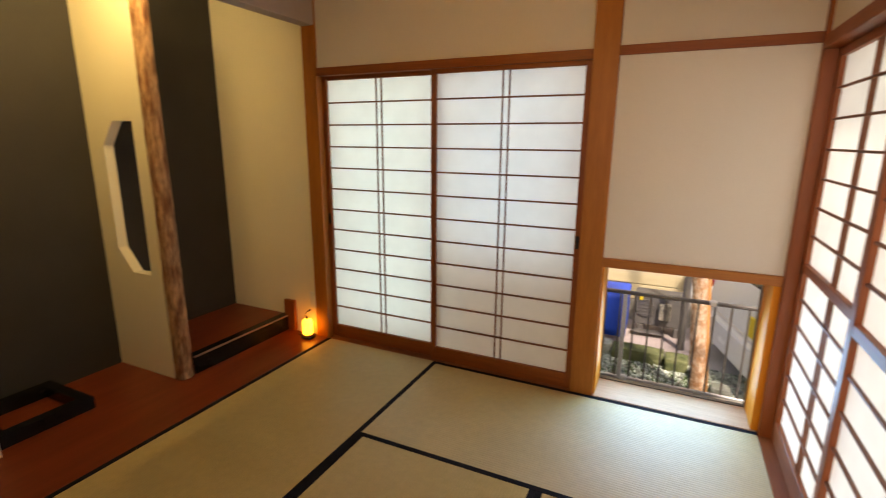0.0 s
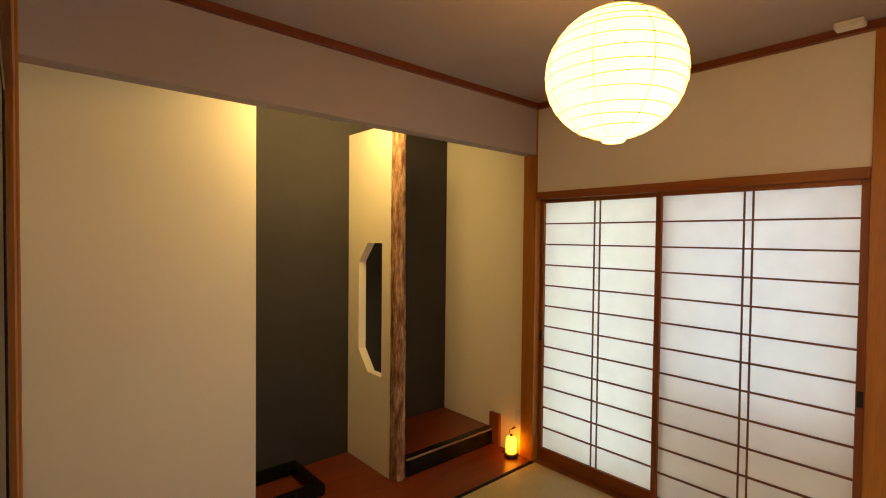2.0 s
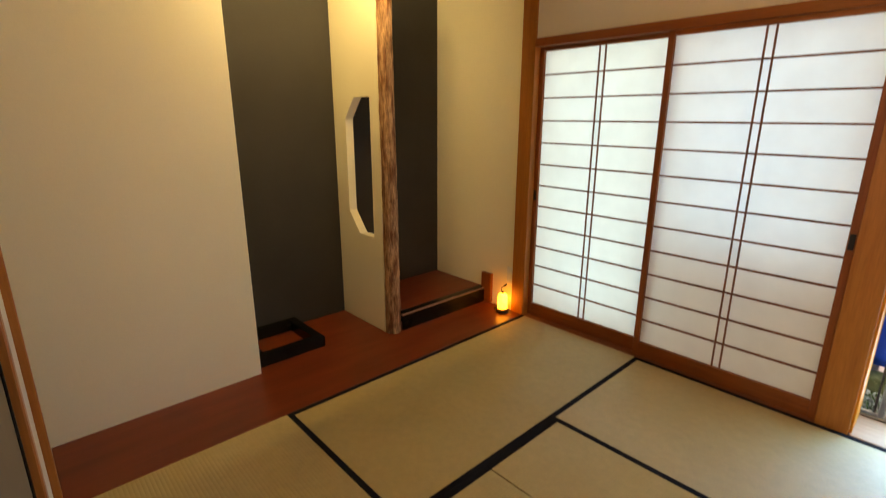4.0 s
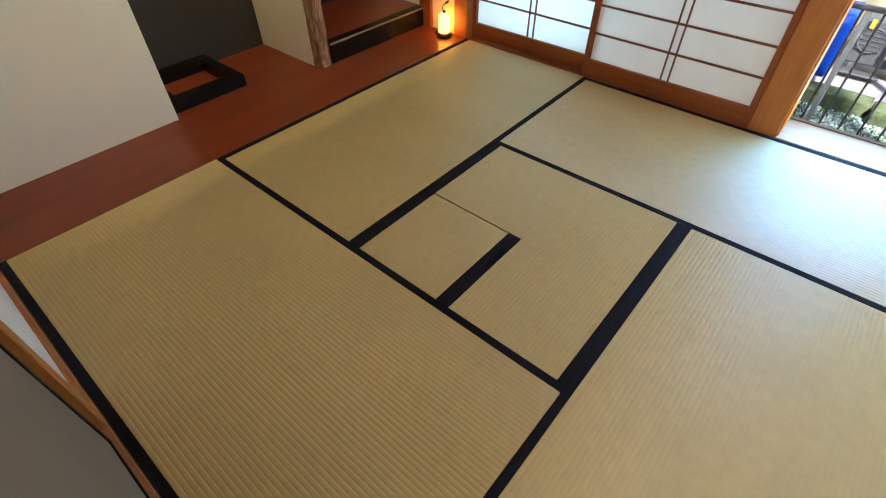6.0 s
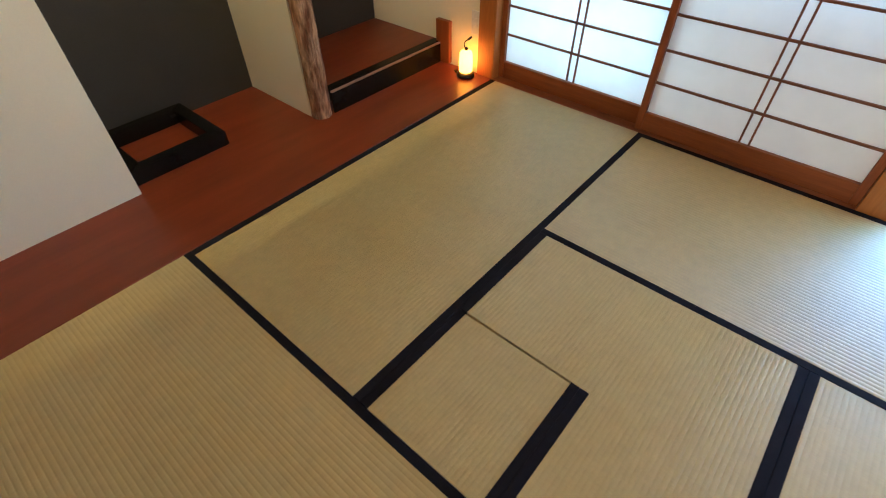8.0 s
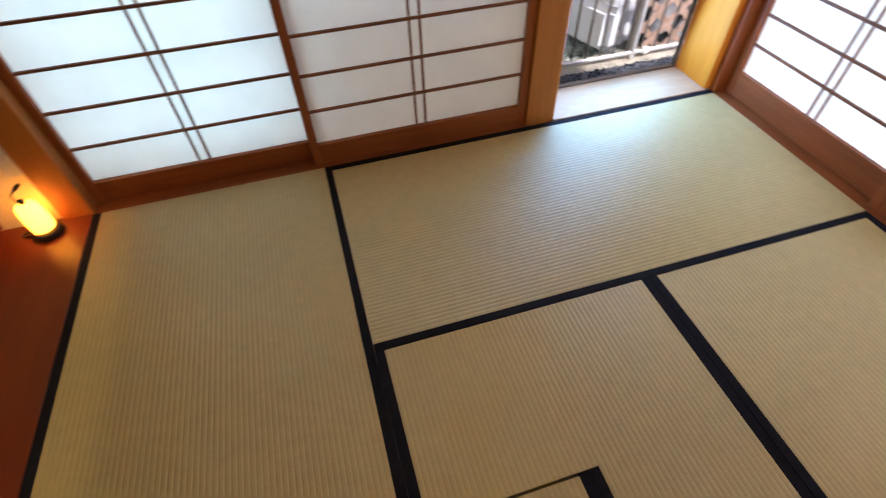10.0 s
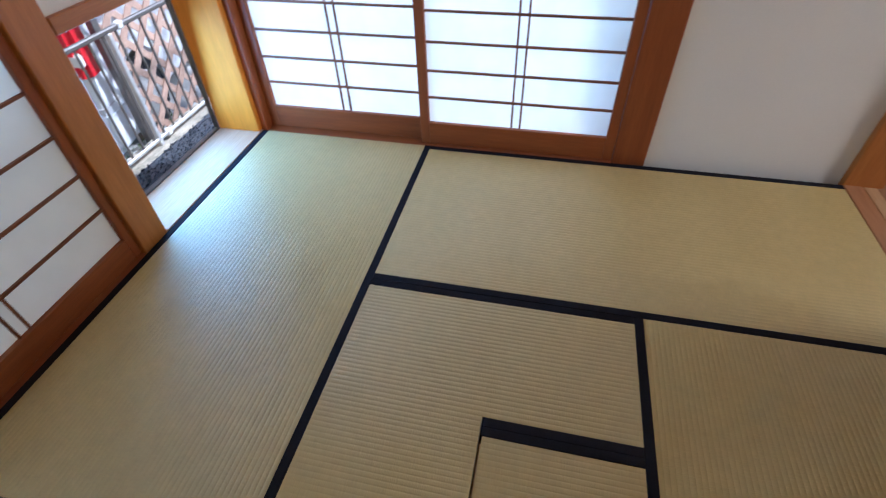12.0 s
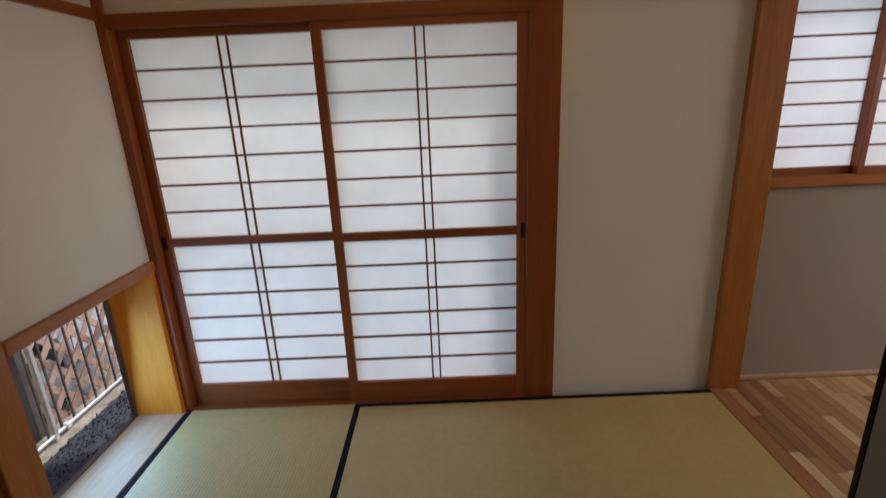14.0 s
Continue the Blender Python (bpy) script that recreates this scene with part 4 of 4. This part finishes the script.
house = empty("neighbour_house", (0.5, 5.8, GROUND), "beige sided neighbouring house", "house")
part("wall", box((-6, 2.44, 5.82, 6.6, GROUND, 5.0), bevel=0), siding, house)
for i in range(24):
    z = GROUND + 0.25 + i * 0.18
    part("siding_board", box((-6, 2.44, 5.79, 5.82, z, z + 0.172), bevel=0.005), siding, house)
part("base", box((-6, 2.44, 5.78, 5.82, GROUND, GROUND + 0.24), bevel=0), concrete, house, "grey base")
far = empty("far_house", (6, 9, GROUND), "pale house beyond the yard", "house")
part("wall", box((2.52, 12, 8.6, 9.4, GROUND, 5.0), bevel=0), plaster, far)
for px in (3.4, 5.6):
    w = part("window", box((px, px + 1.2, 8.57, 8.6, 0.4, 1.5), bevel=0.004), dark_glass, far, "dark window")
    part("frame", box((px - 0.05, px + 1.25, 8.55, 8.57, 0.34, 0.4), bevel=0.004), alu, w)
    part("frame", box((px - 0.05, px + 1.25, 8.55, 8.57, 1.5, 1.56), bevel=0.004), alu, w)


def garden_stone(x, y, sx, sy, sz, seed, mat):
    bm = bmesh.new()
    bmesh.ops.create_icosphere(bm, subdivisions=3, radius=0.5)
    for v in bm.verts:
        c = v.co.copy()
        v.co = Vector((max(-0.29, min(0.29, c.x)), max(-0.29, min(0.29, c.y)), max(-0.29, min(0.29, c.z))))
        v.co *= 1 + 0.07 * noise.noise(c * 3 + Vector((seed * 5.1, 0, 0))) + 0.06 * noise.noise(c * 9 + Vector((0, seed, 0)))
        v.co = Vector((x + v.co.x * sx / 0.58, y + v.co.y * sy / 0.58, GROUND + sz * 0.44 + v.co.z * sz / 0.58))
    ob = part("garden_stone", bm, mat, None, smooth=True)
    return tagged(ob, "mossy squared garden stone on the gravel" if mat is mossy else "grey squared garden stone on the gravel", "stone", "garden stones")


for i, (x, y, sx, sy, sz) in enumerate(((1.66, 4.72, 0.20, 0.17, 0.12), (2.00, 4.66, 0.44, 0.17, 0.13), (2.66, 4.25, 0.14, 0.12, 0.08), (2.33, 4.60, 0.19, 0.18, 0.13),
                                        (1.42, 4.74, 0.24, 0.16, 0.12), (2.50, 4.48, 0.13, 0.13, 0.10))):
    garden_stone(x, y, sx, sy, sz, i, mossy if i % 2 else stone_mat)


def scatter_gravel(name, seed, count, xs, ys, z, r0, r1):
    rng = random.Random(seed)
    verts, faces = [], []
    bm = bmesh.new()
    bmesh.ops.create_icosphere(bm, subdivisions=1, radius=1)
    base_v = [v.co.copy() for v in bm.verts]
    base_f = [[v.index for v in f.verts] for f in bm.faces]
    bm.free()
    for _ in range(count):
        x, y = rng.uniform(*xs), rng.uniform(*ys)
        r = rng.uniform(r0, r1)
        q = Euler((rng.uniform(0, 6), rng.uniform(0, 6), rng.uniform(0, 6))).to_matrix()
        sc = Vector((rng.uniform(0.8, 1.3), rng.uniform(0.6, 1.0), rng.uniform(0.5, 0.8)))
        n = len(verts)
        for v in base_v:
            p = q @ Vector((v.x * sc.x, v.y * sc.y, v.z * sc.z)) * r
            verts.append((x + p.x, y + p.y, z + 0.008 + p.z))
        faces.extend([tuple(n + k for k in f) for f in base_f])
    me = bpy.data.meshes.new(name)
    me.from_pydata(verts, [], faces)
    return me


def gravel_material(name, base, second):
    m = material(name, base, 0.9, 0, 0.2, second, 5, (1, 1, 1), 0.8, 60, 0.3, 0.004, 0.15)
    t = m.node_tree
    hsv = [n for n in t.nodes if n.type == "HUE_SAT"][0]
    geo = t.nodes.new("ShaderNodeNewGeometry")
    mr = t.nodes.new("ShaderNodeMapRange")
    mr.inputs["To Min"].default_value, mr.inputs["To Max"].default_value = 0.45, 1.7
    t.links.new(geo.outputs["Random Per Island"], mr.inputs["Value"])
    t.links.new(mr.outputs[0], hsv.inputs["Value"])
    return m


gravel_me = scatter_gravel("gravel", 4, 3600, (1.2, 3.1), (3.77, 4.7), GROUND, 0.010, 0.026)
gravel_me.materials.append(gravel_material("gravel", (0.44, 0.48, 0.42), (0.26, 0.31, 0.24)))
chips = scatter_gravel("dark_gravel", 11, 2600, (1.9, 3.9), (2.95, 3.525), -0.345, 0.004, 0.009)
chips.materials.append(gravel_material("dark_gravel", (0.06, 0.068, 0.082), (0.045, 0.05, 0.06)))
tagged(new("dark_gravel", chips), "dark wet gravel chips in the strip under the window", "gravel", kind="stuff")
tagged(new("gravel", gravel_me), "grey-green mixed gravel in the garden", "gravel", kind="stuff")


def grass_tufts():
    rng = random.Random(9)
    verts, faces = [], []
    for cx, cy, n, r in ((1.78, 4.3, 160, 0.22), (2.28, 4.22, 160, 0.2), (2.05, 4.6, 160, 0.24), (2.5, 4.3, 120, 0.15), (1.5, 4.3, 160, 0.2), (3.5, 4.1, 200, 0.3), (3.0, 4.0, 100, 0.2)):
        for _ in range(n):
            a, d = rng.uniform(0, 6.28), r * math.sqrt(rng.random())
            x, y = cx + d * math.cos(a), cy + d * math.sin(a)
            h, w, t = rng.uniform(0.02, 0.06), rng.uniform(0.003, 0.007), rng.uniform(0, 3.14)
            bx, by = rng.uniform(-0.05, 0.05), rng.uniform(-0.05, 0.05)
            k = len(verts)
            dx, dy = w * math.cos(t), w * math.sin(t)
            verts += [(x - dx, y - dy, GROUND), (x + dx, y + dy, GROUND), (x + dx * 0.8 + bx * 0.4, y + dy * 0.8 + by * 0.4, GROUND + h * 0.6),
                      (x - dx * 0.8 + bx * 0.4, y - dy * 0.8 + by * 0.4, GROUND + h * 0.6), (x + bx, y + by, GROUND + h)]
            faces += [(k, k + 1, k + 2, k + 3), (k + 3, k + 2, k + 4)]
    me = bpy.data.meshes.new("grass")
    me.from_pydata(verts, [], faces)
    me.materials.append(leaf_green)
    return me


tagged(new("grass", grass_tufts()), "small green weeds between the stones", "grass", kind="stuff")

# ---- hall floor boards ----
hall_floor = structure("floor_hall", box((-1.2, 2.72, -3.0, -0.076, -0.10, -0.012), bevel=0), sill_pale, "mixed-tone oiled hardwood strip floor of the hall", "floor")
plank_mat = material("hall_plank", (0.40, 0.22, 0.10), 0.38, 0, 0.45, (0.30, 0.15, 0.06), 2.0, (1.0, 14, 14), 0.9, 18, 0.08, 0.001, 0.10, 0.0)
t = plank_mat.node_tree
hsv = [n for n in t.nodes if n.type == "HUE_SAT"][0]
info = [n for n in t.nodes if n.type == "OBJECT_INFO"][0]
tone = t.nodes.new("ShaderNodeValToRGB")
tone.color_ramp.interpolation = "CONSTANT"
for pos, c in ((0.0, (0.44, 0.25, 0.115)), (0.3, (0.64, 0.44, 0.24)), (0.5, (0.30, 0.15, 0.065)), (0.68, (0.52, 0.32, 0.155)), (0.86, (0.72, 0.54, 0.32))):
    e = tone.color_ramp.elements.new(pos) if pos else tone.color_ramp.elements[0]
    e.color = (*c, 1)
tone.color_ramp.elements[-1].color = (0.72, 0.54, 0.32, 1)
t.links.new(info.outputs["Random"], tone.inputs[0])
mixc = t.nodes.new("ShaderNodeMixRGB")
mixc.blend_type = "MULTIPLY"
mixc.inputs[0].default_value = 0.55
ramp = [n for n in t.nodes if n.type == "VALTORGB" and n is not tone][0]
ramp.color_ramp.elements[0].color, ramp.color_ramp.elements[1].color = (1, 1, 1, 1), (0.6, 0.55, 0.5, 1)
t.links.new(tone.outputs[0], mixc.inputs[1])
t.links.new(ramp.outputs[0], mixc.inputs[2])
t.links.new(mixc.outputs[0], hsv.inputs["Color"])

rng = random.Random(2)
plank_meshes = {}
for row in range(30):
    y1 = -0.078 - row * 0.0502
    x = 2.706 - rng.uniform(0.0, 0.3)
    edges = [2.706]
    while x > 1.1:
        edges.append(x)
        x -= rng.choice((0.24, 0.32, 0.40))
    edges.append(1.1)
    for a, b in zip(edges, edges[1:]):
        n = round(a - b, 2)
        if n < 0.02:
            continue
        key = round(a - b, 3)
        if key not in plank_meshes:
            plank_meshes[key] = mesh_of("plank", box((-key + 0.0006, -0.0006, -0.0498, -0.0004, -0.012, 0.0), bevel=0.0008), plank_mat)
        ob = new("plank", plank_meshes[key])
        ob.parent = hall_floor
        ob.location = (a, y1, 0.0)

# the rest of the hall floor, in the same strips
rest = bmesh.new()
for row in range(58):
    y1 = -0.078 - row * 0.0502
    x, end = (1.0988, -1.19) if row < 30 else (2.706, -1.19)
    while x > end + 0.02:
        x2 = max(end, x - rng.choice((0.24, 0.32, 0.40, 0.55)))
        low, high = (Vector((x2 + 0.0006, y1 - 0.0498, -0.012)), Vector((x - 0.0006, y1 - 0.0004, 0.0)))
        v = [rest.verts.new((low.x if k in (0, 3) else high.x, low.y if k < 2 else high.y, z)) for z in (low.z, high.z) for k in range(4)]
        rest.faces.new(v[4:])
        for k in range(4):
            rest.faces.new((v[k], v[(k + 1) % 4], v[4 + (k + 1) % 4], v[4 + k]))
        x = x2
rest_mat = plank_mat.copy()
geo = rest_mat.node_tree.nodes.new("ShaderNodeNewGeometry")
tone = [n for n in rest_mat.node_tree.nodes if n.type == "VALTORGB" and n.color_ramp.interpolation == "CONSTANT"][0]
rest_mat.node_tree.links.new(geo.outputs["Random Per Island"], tone.inputs[0])
far_strips = part("floor_strips", rest, rest_mat, hall_floor, "mixed-tone hardwood strips")
far_strips["kind"] = "stuff"
